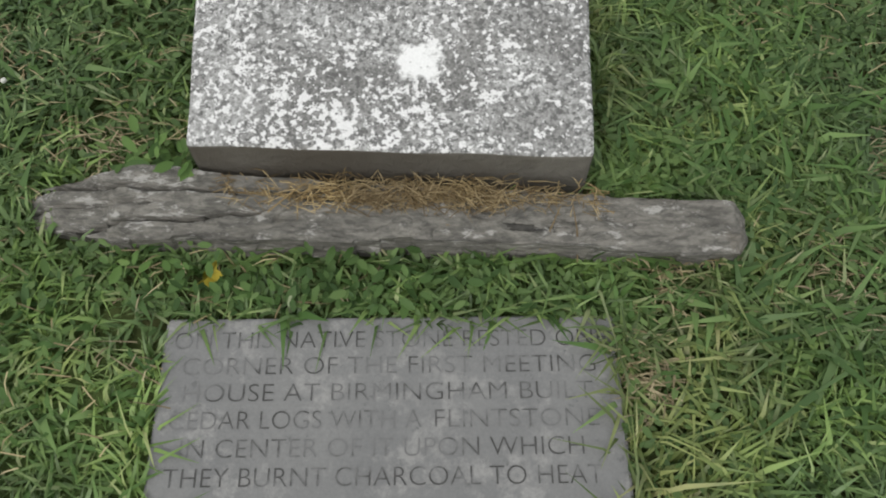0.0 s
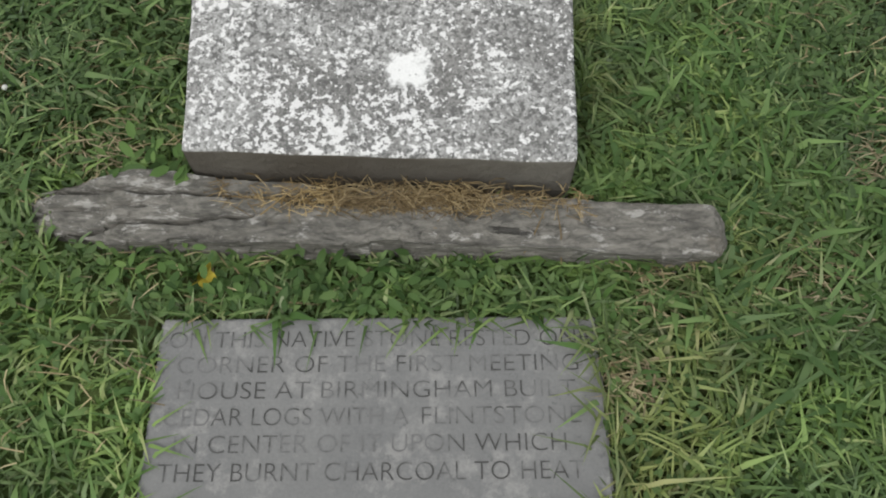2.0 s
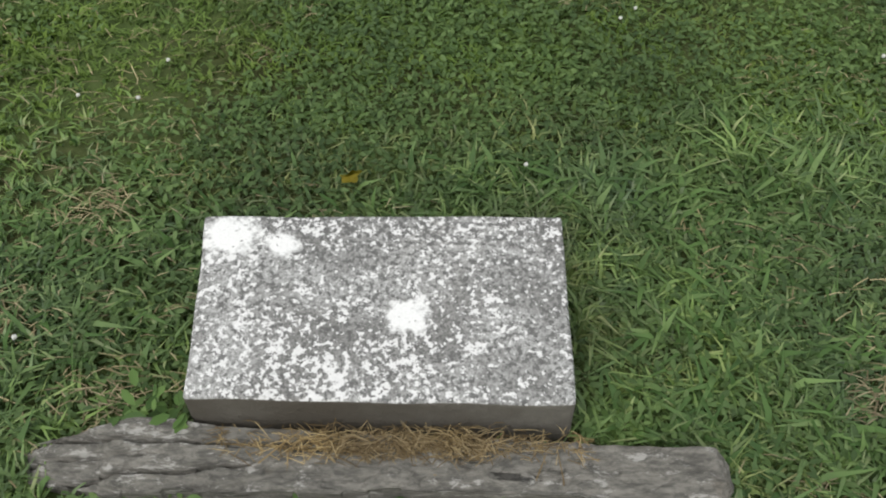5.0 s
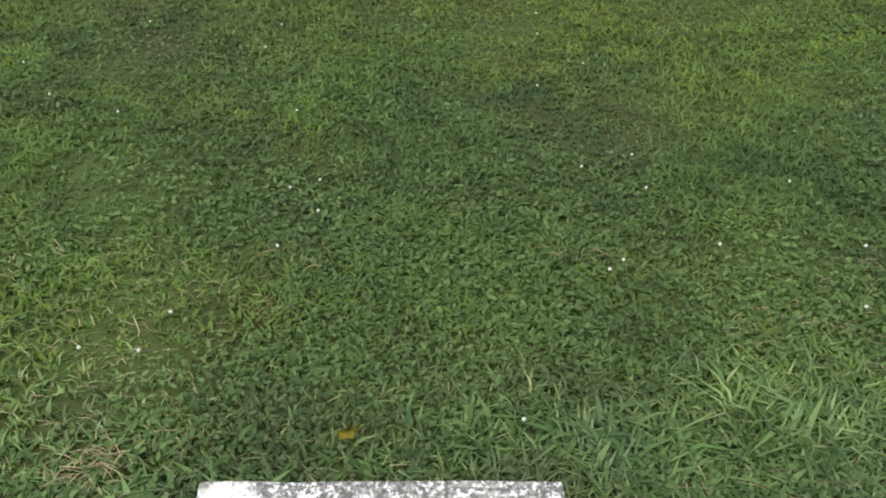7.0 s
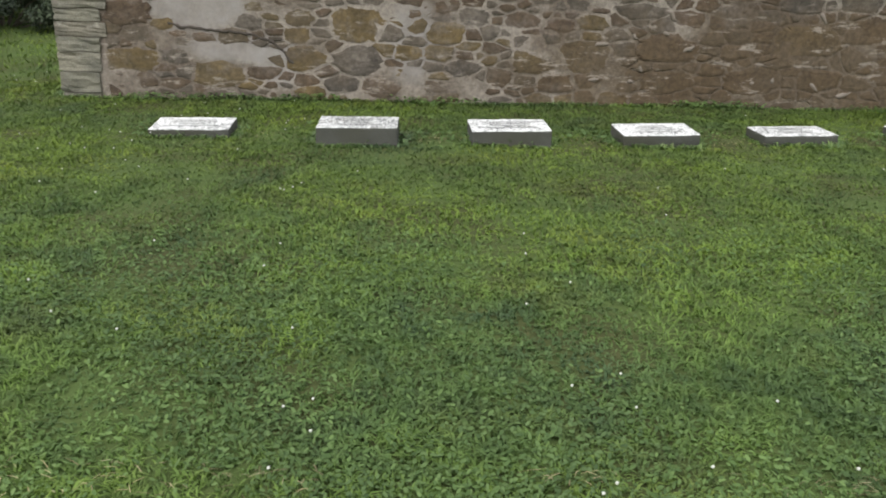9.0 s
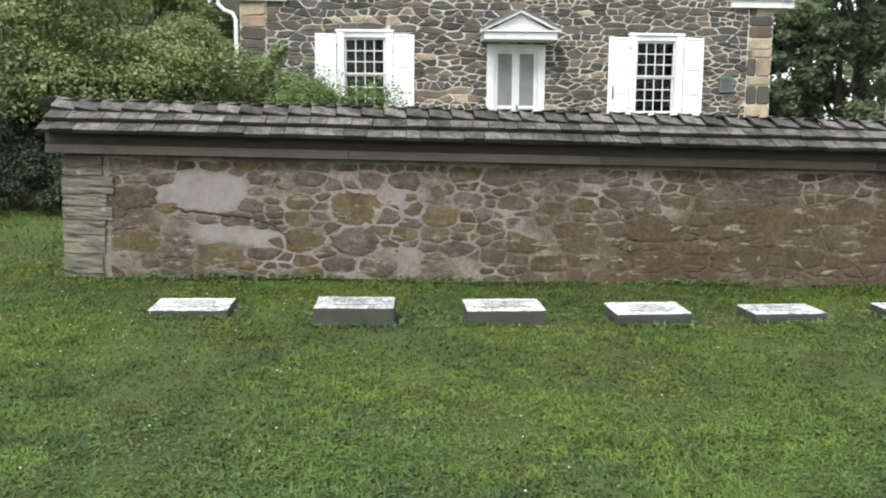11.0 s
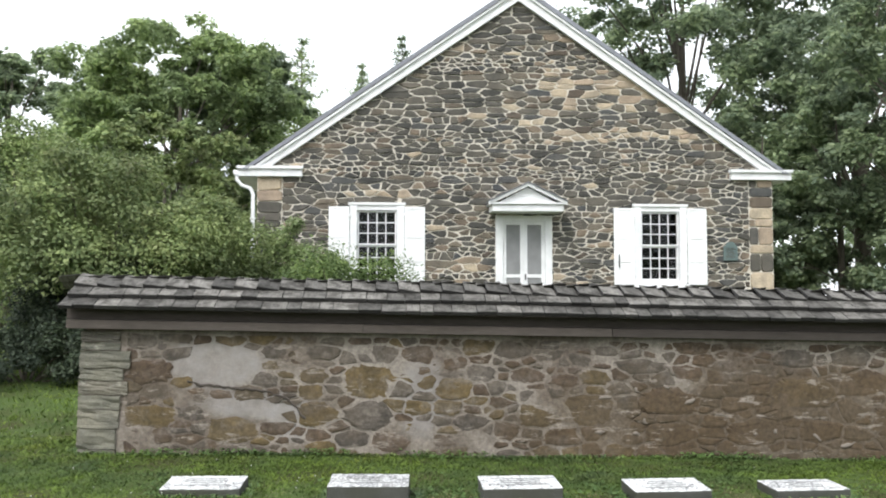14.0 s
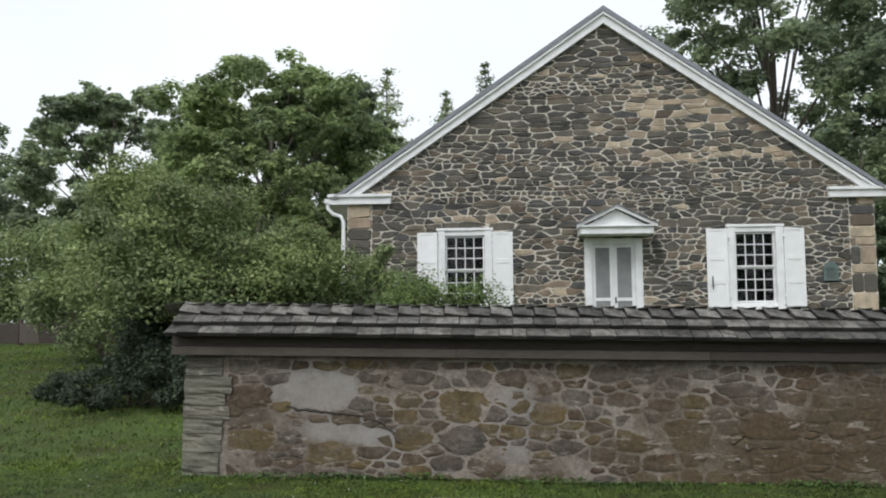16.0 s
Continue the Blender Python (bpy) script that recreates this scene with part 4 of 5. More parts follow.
            part("shutter_dog", boxes((h + 0.05, h + 0.085, -0.09, -0.06, lo - 0.05, lo + 0.02), bevel=0.004), M_IRON, win)
    # double screen door in a white frame under a pedimented hood
    x0, x1, z0, z1 = DOOR
    door = empty("double_door")
    door.parent = house
    tagged(door, "white double screen door with grey panels")
    part("door_frame", boxes((x0, x0 + 0.15, -0.05, 0.14, z0, z1), (x1 - 0.15, x1, -0.05, 0.14, z0, z1), (x0 + 0.15, x1 - 0.15, -0.05, 0.14, z1 - 0.12, z1), bevel=0.006), M_WHITE, door, "white door frame")
    part("threshold", boxes((x0, x1, -0.25, 0.2, z0 - 0.14, z0 - 0.002), bevel=0.01), M_QUOIN, door)
    mx = (x0 + x1) / 2
    for a, b in ((x0 + 0.152, mx - 0.002), (mx + 0.002, x1 - 0.152)):
        leaf = part("door_leaf", boxes((a, a + 0.075, 0.0, 0.04, z0, z1 - 0.122), (b - 0.075, b, 0.0, 0.04, z0, z1 - 0.122), (a + 0.075, b - 0.075, 0.0, 0.04, z1 - 0.19, z1 - 0.122), (a + 0.075, b - 0.075, 0.0, 0.04, 1.99, 2.06), (a + 0.075, b - 0.075, 0.0, 0.04, z0, z0 + 0.2), bevel=0.004), M_WHITE, door)
        part("door_screen", boxes((a + 0.07, b - 0.07, 0.015, 0.025, 2.055, z1 - 0.185), bevel=0), M_DOOR, leaf, "grey mesh screen")
        part("door_screen", boxes((a + 0.07, b - 0.07, 0.015, 0.025, z0 + 0.19, 1.995), bevel=0), M_DOOR, leaf, "grey mesh screen")
        part("door_backing", boxes((a, b, 0.06, 0.1, z0, z1 - 0.122), bevel=0), M_DOOR, leaf)
    part("door_pull", boxes((mx + 0.02, mx + 0.045, -0.03, 0.0, 1.95, 2.07)), M_IRON, door)
    hood = empty("door_hood")
    hood.parent = house
    tagged(hood, "white pedimented door hood")
    hy, hb, hx = -0.62, 3.34, 0.74
    part("hood_beam", boxes((mx - hx, mx + hx, hy, 0.0, hb, hb + 0.14), bevel=0.008), M_WHITE, hood)
    part("tympanum", prism(bmesh.new(), [(mx - hx + 0.06, hb + 0.142), (mx + hx - 0.06, hb + 0.142), (mx, hb + 0.5)], hy + 0.06, 0.0), M_WHITE, hood)
    for sx in (-1, 1):
        e = mx + sx * (hx + 0.07)
        part("hood_rake", prism(bmesh.new(), [(mx, hb + 0.58), (e, hb + 0.19), (e, hb + 0.125), (mx, hb + 0.515)], hy - 0.06, hy + 0.05), M_WHITE, hood)
        part("hood_roof", prism(bmesh.new(), [(mx, hb + 0.605), (e, hb + 0.215), (e, hb + 0.192), (mx, hb + 0.582)], hy - 0.09, 0.0), M_SLATE, hood)
    part("hood_moulding", boxes((mx - hx - 0.05, mx + hx + 0.05, hy - 0.05, 0.0, hb + 0.141, hb + 0.178), bevel=0.008), M_WHITE, hood)
    # tablet on the wall
    tb = bmesh.new()
    prism(tb, [(4.39, 2.36), (4.69, 2.36), (4.69, 2.66), (4.64, 2.70), (4.60, 2.76), (4.48, 2.76), (4.44, 2.70), (4.39, 2.66)], -0.075, -0.03)
    bmesh.ops.bevel(tb, geom=[e for e in tb.edges if abs(e.verts[0].co.y - e.verts[1].co.y) < 1e-4], offset=0.006, segments=1, affect="EDGES")
    plate = tagged(new("wall_tablet", mesh_of("wall_tablet", tb, M_PLATE)), "small green bronze tablet fixed to the gable", "plaque")
    plate.matrix_world = HOUSE_AT
    bars = bmesh.new()
    for i in range(8):
        box(bars, 4.43, 4.65 - 0.03 * (i % 3), -0.079, -0.074, 2.41 + 0.03 * i, 2.42 + 0.03 * i)
    part("raised_lettering", bars, M_BEAM, plate)
    return house


build_house()


# ---------- grave markers ----------
def marker(w, d, h_front, h_back, top, side, seed):
    """A low block of marble with a sloping, worn top."""
    bm = bmesh.new()
    box(bm, -w / 2, w / 2, 0, d, -0.1, 1.0)
    for v in bm.verts:
        if v.co.z > 0.5:
            v.co.z = h_front if v.co.y < d / 2 else h_back
    bmesh.ops.bevel(bm, geom=[e for e in bm.edges if max(v.co.z for v in e.verts) > 0], offset=0.009, segments=3, affect="EDGES", profile=0.6)
    bmesh.ops.subdivide_edges(bm, edges=[e for e in bm.edges if e.calc_length() > 0.2], cuts=14, use_grid_fill=True)
    for v in bm.verts:
        v.co += 0.004 * Vector((noise.noise(v.co * 9 + Vector((seed, 0, 0))), noise.noise(v.co * 9 + Vector((0, seed, 0))), 0.7 * noise.noise(v.co * 7)))
    me = mesh_of("grave_marker", bm, top)
    me.materials.append(side)
    # Upright faces take the side material that carries stain and painted shade.
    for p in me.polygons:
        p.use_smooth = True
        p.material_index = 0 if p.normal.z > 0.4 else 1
    return me


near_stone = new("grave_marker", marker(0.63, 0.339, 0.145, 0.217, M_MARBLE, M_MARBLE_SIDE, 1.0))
for v in near_stone.data.vertices:
    # slightly out of square: narrower at its low edge
    back = v.co.y / 0.339
    side = v.co.x / 0.63
    v.co.x = v.co.x * (0.988 + 0.022 * back) + 0.006 * (1 - 2 * back)
    v.co.y += 0.011 * back * (side + 0.5)
near_stone.matrix_world = pose(-0.084, 0.811, 0.0, 0, 0, -0.2)
tagged(near_stone, "large white marble marker blotched with grey lichen", "gravestone")
ROW = [(-1.893, 6.594, 0.060, 0.078, 0.105, 2.0), (-0.602, 6.44, 0.062, 0.13, 0.15, 0.6), (0.558, 6.505, 0.045, 0.118, 0.142, 4.5), (1.722, 6.65, 0.012, 0.10, 0.125, 6.0), (2.88, 6.85, -0.02, 0.097, 0.105, 5.5), (4.09, 7.02, -0.03, 0.09, 0.10, 4.5)]
RNG_ROW = np.random.default_rng(31)
for i, (x, y, z, hf, hb, yaw) in enumerate(ROW):
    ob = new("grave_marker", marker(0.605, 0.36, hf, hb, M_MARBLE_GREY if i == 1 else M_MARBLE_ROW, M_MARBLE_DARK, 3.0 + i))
    ob.matrix_world = pose(x, y, z, 0, 0, yaw)
    bars = bmesh.new()
    for j in range(4):
        a = RNG_ROW.uniform(0.10, 0.22)
        yy = 0.09 + 0.055 * j
        box(bars, -a, a, yy, yy + 0.016, -0.0006, 0.0012)
    lettering = part("worn_lettering", bars, M_WORN, ob, "worn illegible lettering")
    lettering.matrix_basis = Matrix.Translation((0, 0, hf + 0.0035)) @ Matrix.Rotation(math.atan2(hb - hf, 0.36), 4, "X")
    tagged(ob, ("low white marble marker with sloping top in the grass", "low grey-stained marble marker in the grass")[i == 1], "gravestone", "row of grave markers by the wall")


# ---------- native ledge stone ----------
def build_ledge():
    """A split slab: a rough top in thin beds that dips to the front at one end, and a broken front face."""
    bm = bmesh.new()
    n, rings = 260, []

    def nz(*p):
        return noise.noise(Vector(p))

    for i in range(n + 1):
        t = i / n
        x = -0.662 + 1.148 * t
        left = max(0.0, 1 - t / 0.45)
        end = min(1.0, (t / 0.15) ** 0.7 if t < 0.15 else 1.0, ((1 - t) / 0.025) ** 0.5 if t > 0.975 else 1.0)
        end = max(end, 0.1)
        y0 = 0.694 - 0.004 * t + 0.007 * nz(x * 4, 1, 0) + 0.005 * round(2 * nz(x * 9, 4, 2)) + 0.035 * (1 - end)
        y1 = 0.806 - 0.03 * t + 0.016 * nz(x * 5, 7, 0) - 0.04 * (1 - end) + 0.012 * left
        h = (0.093 - 0.012 * t + 0.006 * nz(x * 5, 3, 0)) * (0.35 + 0.65 * end)
        front = h * (0.93 - 0.42 * left) + 0.009 * nz(x * 11, 5, 5) + 0.004 * nz(x * 31, 5, 5)
        prof = [(y0 + 0.012, -0.06)]
        prof += [(y0 + 0.004 * (1 - u / 9), front * u / 9) for u in range(10)]
        m = 30
        prof += [(y0 + 0.003 + (y1 - y0 - 0.006) * u / m, front + (h - front) * min(1.0, u / m * 1.5)) for u in range(m + 1)]
        prof += [(y1, h * 0.6), (y1 + 0.004, -0.06)]
        ring = []
        for k, (y, z) in enumerate(prof):
            top = 11 <= k <= 11 + m - 1
            if top:
                # thin beds: the top breaks off in long ragged steps
                rough = z + 0.012 * nz(x * 6, y * 14, 1) + 0.010 * nz(x * 19, y * 26, 6) + 0.003 * nz(x * 32, y * 90, 2)
                bed = 0.0062
                q = rough / bed + 1.8 * nz(x * 4.0, y * 16, 8)
                fl = math.floor(q)
                z = rough * 0.45 + 0.55 * bed * (fl + min(1.0, max(0.0, (q - fl - 0.75) / 0.25)) - 1.8 * nz(x * 4.0, y * 16, 8))
                for base, slope, reach, deep in ((0.724, -0.10, 0.36, 0.034), (0.775, 0.06, 0.52, 0.03), (0.752, -0.02, 0.22, 0.012)):
                    line = base - slope * (t - 0.2) + 0.008 * nz(x * 8, base * 50, 0) + 0.003 * nz(x * 30, base * 50, 3)
                    z -= deep * max(0.0, 1 - t / reach) ** 0.4 * math.exp(-((y - line) / 0.0032) ** 2)
                z += 0.0014 * nz(x * 110, y * 140, 3)
                dy = 0.0
            else:
                dy = 0.004 * nz(x * 6, z * 30, 4) + 0.0022 * nz(x * 24, z * 90, 1) + 0.003 * math.floor(2.4 * nz(x * 3.4, z * 24, 9)) * (k > 1)
                dy += 0.001 * nz(x * 90, z * 120, 7)
            ring.append(bm.verts.new((x + 0.004 * nz(y * 60, z * 60, 3) * (t < 0.03 or t > 0.97), y + dy, z)))
        rings.append(ring)
    for a, b in zip(rings, rings[1:]):
        for k in range(len(a) - 1):
            bm.faces.new((a[k], b[k], b[k + 1], a[k + 1]))
    bm.faces.new(rings[0])
    bm.faces.new(rings[-1][::-1])
    bmesh.ops.recalc_face_normals(bm, faces=bm.faces[:])
    return tagged(new("ledge_stone", mesh_of("ledge_stone", bm, M_LEDGE)), "long grey-brown split native rock sunk in the lawn", "rock")


build_ledge()


# ---------- inscribed tablet ----------
def build_tablet():
    bm = bmesh.new()
    box(bm, -0.338, 0.338, -0.46, 0.0, -0.06, 0.0)
    bmesh.ops.bevel(bm, geom=bm.edges[:], offset=0.004, segments=2, affect="EDGES")
    tab = tagged(new("inscribed_tablet", mesh_of("inscribed_tablet", bm, M_PLAQUE)), "worn grey slate tablet with cut capitals set in turf", "plaque")
    tab.matrix_world = pose(-0.069, 0.586, 0.031, 0.3, 0, 2.1)
    lines = ["ON THIS NATIVE STONE RESTED ONE", "CORNER OF THE FIRST MEETING", "HOUSE AT BIRMINGHAM BUILT", "CEDAR LOGS WITH A|FLINTSTONE", "IN CENTER OF IT UPON WHICH", "THEY BURNT CHARCOAL TO HEAT"]
    spans = [(-0.322, 0.322), (-0.305, 0.302), (-0.3, 0.295), (-0.315, 0.3), (-0.295, 0.275), (-0.313, 0.298)]
    for i, (text, (a, b)) in enumerate(zip(lines, spans)):
        y = -0.036 - 0.0407 * i
        bits = text.split("|")
        pieces = [(bits[0], a, b)] if len(bits) == 1 else [(bits[0], a, a + 0.36), (bits[1], b - 0.235, b)]
        for s, p, q in pieces:
            cu = bpy.data.curves.new("lettering", "FONT")
            cu.body, cu.size, cu.extrude, cu.offset = s, 0.036, 0.0004, -0.0006
            tmp = new("lettering", cu)
            me = bpy.data.meshes.new_from_object(tmp.evaluated_get(bpy.context.evaluated_depsgraph_get()))
            bpy.data.objects.remove(tmp)
            v = np.empty(len(me.vertices) * 3, np.float32)
            me.vertices.foreach_get("co", v)
            v = v.reshape(-1, 3)
            v[:, 0] = p + (v[:, 0] - v[:, 0].min()) * (q - p) / np.ptp(v[:, 0])
            v[:, 1] = y + (v[:, 1] - v[:, 1].min()) * 0.026 / np.ptp(v[:, 1]) - 0.013
            v[:, 2] = 0.0004 + 0.0006 * (v[:, 2] > 0)
            me.vertices.foreach_set("co", v.ravel())
            me.materials.clear()
            me.materials.append(M_LETTER)
            part("lettering", me, None, tab, "worn cut capitals")
    return tab


build_tablet()

# ---------- plants ----------
def clumps_mesh(name, rng, centres, radii, count, leaf, material, flat=0.75, droop=0.0, tops=0.3, fuzz=0.25):
    """Leaves scattered through the outer parts of clumps: each a small kite folded along its middle."""
    centres, radii = np.asarray(centres, float), np.asarray(radii, float)
    wgt = radii ** 2
    which = rng.choice(len(centres), count, p=wgt / wgt.sum())
    d = rng.normal(size=(count, 3))
    d /= np.linalg.norm(d, axis=1, keepdims=True)
    d[:, 2] = np.where(rng.random(count) < tops, np.abs(d[:, 2]), d[:, 2])
    r = radii[which] * rng.uniform(0.35, 1.0, count) ** 0.6 * (1 + fuzz * rng.normal(size=count).clip(-1.5, 1.5))
    p = centres[which] + d * r[:, None] * [1, 1, flat]
    up = d * 0.7 + [0, 0, 0.8] + 0.5 * rng.normal(size=(count, 3))
    up /= np.linalg.norm(up, axis=1, keepdims=True)
    a = np.cross(up, rng.normal(size=(count, 3)))
    a /= np.linalg.norm(a, axis=1, keepdims=True)
    b = np.cross(up, a)
    s = leaf * rng.uniform(0.6, 1.35, count)[:, None]
    v = np.stack([p - a * s * 0.5, p + b * s * 0.3 - up * s * 0.1, p + a * s * 0.55 - up * s * 0.12 * (1 + droop), p - b * s * 0.3 - up * s * 0.1], 1).reshape(-1, 3)
    i = np.arange(count)[:, None] * 4
    idx = np.concatenate([i, i + 1, i + 2, i, i + 2, i + 3], 1).ravel()
    return quick_mesh(name, v, np.full(2 * count, 3), idx, material)


def tree(kind, label, x, y, h, r, low, leaf, count, material, seed, lean=0.0, clump=0.28, sparse=1.0, n_clumps=46, bark=None):
    """A tapered trunk with limbs and a crown of leaf clumps. h: height, r: crown radius, low: where the crown starts."""
    rng = np.random.default_rng(seed)
    z0 = float(ground_z(x, y))
    t = empty(kind, pose(x, y, z0), label=label, category="tree")
    bm = bmesh.new()
    pts = [(0, 0, -0.2), (0.02 * h * rng.normal() * 0.3, 0, h * 0.25), (lean * h * 0.4, 0.1 * rng.normal(), h * 0.55), (lean * h * 0.7, 0.2 * rng.normal(), h * 0.88)]
    tube(bm, pts, [0.02 * h, 0.015 * h, 0.009 * h, 0.002 * h], 9)
    part("trunk", bm, bark or M_BARK, t)
    mid, half = (low + h) / 2, (h - low) / 2
    centres, radii = [], []
    turn = Vector((seed * 3.1, seed * 1.7, 0))
    for k in range(n_clumps):
        a, u = rng.uniform(0, math.tau), rng.uniform(-0.95, 0.98)
        ring = math.sqrt(max(0.02, 1 - u * u))
        lobes = 0.9 + 0.24 * noise.noise(Vector((1.6 * math.cos(a), 1.6 * math.sin(a), 1.9 * u)) + turn)
        reach = ring * lobes * rng.uniform(0.25, 1.0) ** 0.5
        if u < -0.3:
            reach = min(1.0, reach * 1.15)
        c = Vector((lean * h * 0.6 + r * reach * math.cos(a), r * reach * math.sin(a), mid + half * u * 0.9 * (0.93 + 0.1 * lobes)))
        big = r * clump * rng.uniform(0.7, 1.25)
        # each bough carries a spray of small tufts round it, open between
        for q in range(7):
            o = Vector(rng.normal(size=3))
            o.normalize()
            centres.append(c + Vector((o.x, o.y, 0.62 * o.z)) * big * rng.uniform(0.45, 1.0))
            radii.append(big * rng.uniform(0.28, 0.55))
        if k % 4 == 0:
            f = min(0.85, max(0.2, (c[2] - 0.25 * h) / h))
            s = (lean * h * 0.8 * f, 0, h * f * 0.85)
            limbs = bmesh.new()
            tube(limbs, [s, ((s[0] + c[0]) / 2, (s[1] + c[1]) / 2, (s[2] + c[2]) / 2 + 0.03 * h), tuple(c)], [0.0042 * h, 0.0028 * h, 0.001 * h], 5)
            part("limb", limbs, M_BARK, t)
    part("crown", clumps_mesh("crown", rng, centres, radii, int(count * sparse), leaf, material, 0.7, 0.0, 0.5, 0.2), None, t)
    return t


def spire(kind, label, x, y, h, r, low, material, seed):
    """A narrow feathery tree: whorls of short drooping boughs on one straight leader."""
    rng = np.random.default_rng(seed)
    t = empty(kind, pose(x, y, float(ground_z(x, y))), label=label, category="tree")
    part("trunk", tube(bmesh.new(), [(0, 0, -0.2), (0.05, 0, h * 0.5), (0, 0.05, h)], [0.014 * h, 0.009 * h, 0.012], 7), M_BARK, t)
    centres, radii = [], []
    z = low
    while z < h:
        f = (h - z) / (h - low)
        for k in range(4):
            a, ln = rng.uniform(0, math.tau), r * (0.12 + 0.95 * f ** 0.8) * rng.uniform(0.5, 1.1)
            tip = (ln * math.cos(a), ln * math.sin(a), z + 0.15 * ln)
            part("limb", tube(bmesh.new(), [(0, 0, z - 0.05), (0.5 * tip[0], 0.5 * tip[1], z + 0.12 * ln), tip], [0.03, 0.02, 0.006], 4), M_BARK, t)
            for q in (0.4, 0.7, 1.0):
                centres.append((tip[0] * q, tip[1] * q, z + 0.15 * ln * q))
                radii.append((0.2 + 0.26 * f) * rng.uniform(0.7, 1.3))
        z += rng.uniform(0.32, 0.5)
    part("crown", clumps_mesh("crown", rng, centres, radii, 20 * len(centres), 0.17, material, 0.95, 0.3, 0.4, 0.4), None, t)
    return t


def shrub(kind, label, x, y, rx, ry, h, leaf, count, material, seed, n_clumps=30, flat=0.8, bare=0.08):
    rng = np.random.default_rng(seed)
    z0 = float(ground_z(x, y))
    s = empty(kind, pose(x, y, z0), label=label, category="shrub")
    centres, radii = [], []
    for k in range(n_clumps):
        a, u = rng.uniform(0, math.tau), rng.uniform(bare, 0.95)
        reach = math.sqrt(max(0.03, 1 - (u * 1.0) ** 2)) * rng.uniform(0.4, 0.95)
        c = (rx * reach * math.cos(a), ry * reach * math.sin(a), h * u * (0.82 + 0.16 * math.sin(3 * a + seed)))
        centres.append(c)
        radii.append(min(rx, h) * rng.uniform(0.16, 0.32))
        if k % 2 == 0:
            stem = bmesh.new()
            tube(stem, [(0.15 * c[0], 0.15 * c[1], -0.05), (0.5 * c[0], 0.5 * c[1], 0.6 * c[2]), c], [0.022 * h ** 0.5, 0.014 * h ** 0.5, 0.005], 5)
            part("stem", stem, M_BARK, s)
    part("foliage", clumps_mesh("foliage", rng, centres, radii, count, leaf, material, flat), None, s)
    return s


tree("maple_tree", "large broad maple in full green leaf", -10.1, 33, 11.0, 5.1, 0.8, 0.2, 108000, M_MAPLE, 3, n_clumps=210, clump=0.17)
tree("maple_tree", "tall dark leafy tree with gaps of sky", -21.8, 43, 13.3, 5.4, 1.6, 0.25, 62000, M_OAK, 4, n_clumps=130, clump=0.17)
tree("maple_tree", "tall dark leafy tree with gaps of sky", -33.5, 46, 13.2, 6.5, 1.6, 0.27, 30000, M_OAK, 5, n_clumps=110, clump=0.18)
tree("maple_tree", "rounded dark green tree beyond the large maple", -8.3, 38, 11.4, 3.7, 0.6, 0.21, 52000, M_OAK, 18, n_clumps=90, clump=0.2)
spire("young_tree", "slender feathery young tree with open crown", -7.5, 45, 14.0, 2.2, 7.0, M_MAPLE, 6)
spire("young_tree", "slender feathery young tree with open crown", -4.5, 47, 13.3, 1.3, 8.0, M_OAK, 7)
spire("young_tree", "slender feathery young tree with open crown", -2.3, 47, 14.8, 1.3, 8.0, M_OAK, 8)
tree("oak_tree", "tall open-crowned tree behind the meeting house", 9.7, 35, 17.0, 5.6, 4.5, 0.22, 44000, M_OAK, 9, n_clumps=84, clump=0.21)
tree("oak_tree", "tall open-crowned tree behind the meeting house", 15.5, 32, 16.5, 5.6, 3.2, 0.22, 44000, M_OAK, 10, n_clumps=95, clump=0.21)
tree("oak_tree", "tall leafy tree beside the meeting house", 14.2, 24.5, 12.0, 3.6, 2.0, 0.17, 46000, M_OAK, 12, n_clumps=80, clump=0.22)
tree("oak_tree", "tall leafy tree with dense lower crown", 21.5, 36, 17.0, 6.5, 2.2, 0.25, 28000, M_OAK, 13, n_clumps=80, clump=0.22)
tree("oak_tree", "dark leafy tree at the wood edge", 10.6, 29, 7.5, 3.0, 0.8, 0.2, 22000, M_OAK, 14, n_clumps=36, clump=0.24)
tree("oak_tree", "dark leafy tree at the wood edge", -15.5, 38, 8.0, 4.2, 1.0, 0.24, 22000, M_OAK, 15, n_clumps=36, clump=0.24)
tree("oak_tree", "leafy understorey tree beside the meeting house", 12.6, 27.5, 7.5, 3.6, 0.6, 0.18, 30000, M_OAK, 16, n_clumps=46, clump=0.22)
tree("oak_tree", "leafy understorey tree at the wood edge", 17.5, 27, 8.5, 3.8, 0.6, 0.18, 28000, M_OAK, 17, n_clumps=46, clump=0.22)
tree("understorey_tree", "olive green understorey tree before the large maple", -8.6, 26.5, 6.3, 3.0, 0.5, 0.16, 30000, M_SHRUB_DARK, 29, n_clumps=60, clump=0.2)
shrub("tall_shrub", "tall spreading green shrub with pale leaves", -8.6, 17.5, 2.0, 1.8, 4.7, 0.085, 33000, M_SHRUB, 20, 50)
shrub("tall_shrub", "tall spreading green shrub beside the meeting house", -5.6, 13.6, 2.2, 1.7, 3.5, 0.066, 44000, M_SHRUB_DARK, 21, 52, 0.6, 0.5)
shrub("tall_shrub", "tall spreading green shrub beside the meeting house", -4.0, 14.6, 1.5, 1.3, 3.0, 0.062, 30000, M_SHRUB_DARK, 22, 40, 0.6, 0.42)
shrub("tall_shrub", "upright green shrub with reddish-brown tinged tips", -5.2, 16.4, 1.4, 1.2, 3.6, 0.066, 24000, M_SHRUB_DARK, 23, 34, 0.7)
shrub("tall_shrub", "dense green shrub in the lawn beyond the wall", -16.5, 29.0, 4.6, 2.4, 4.8, 0.14, 26000, M_SHRUB, 24, 40)
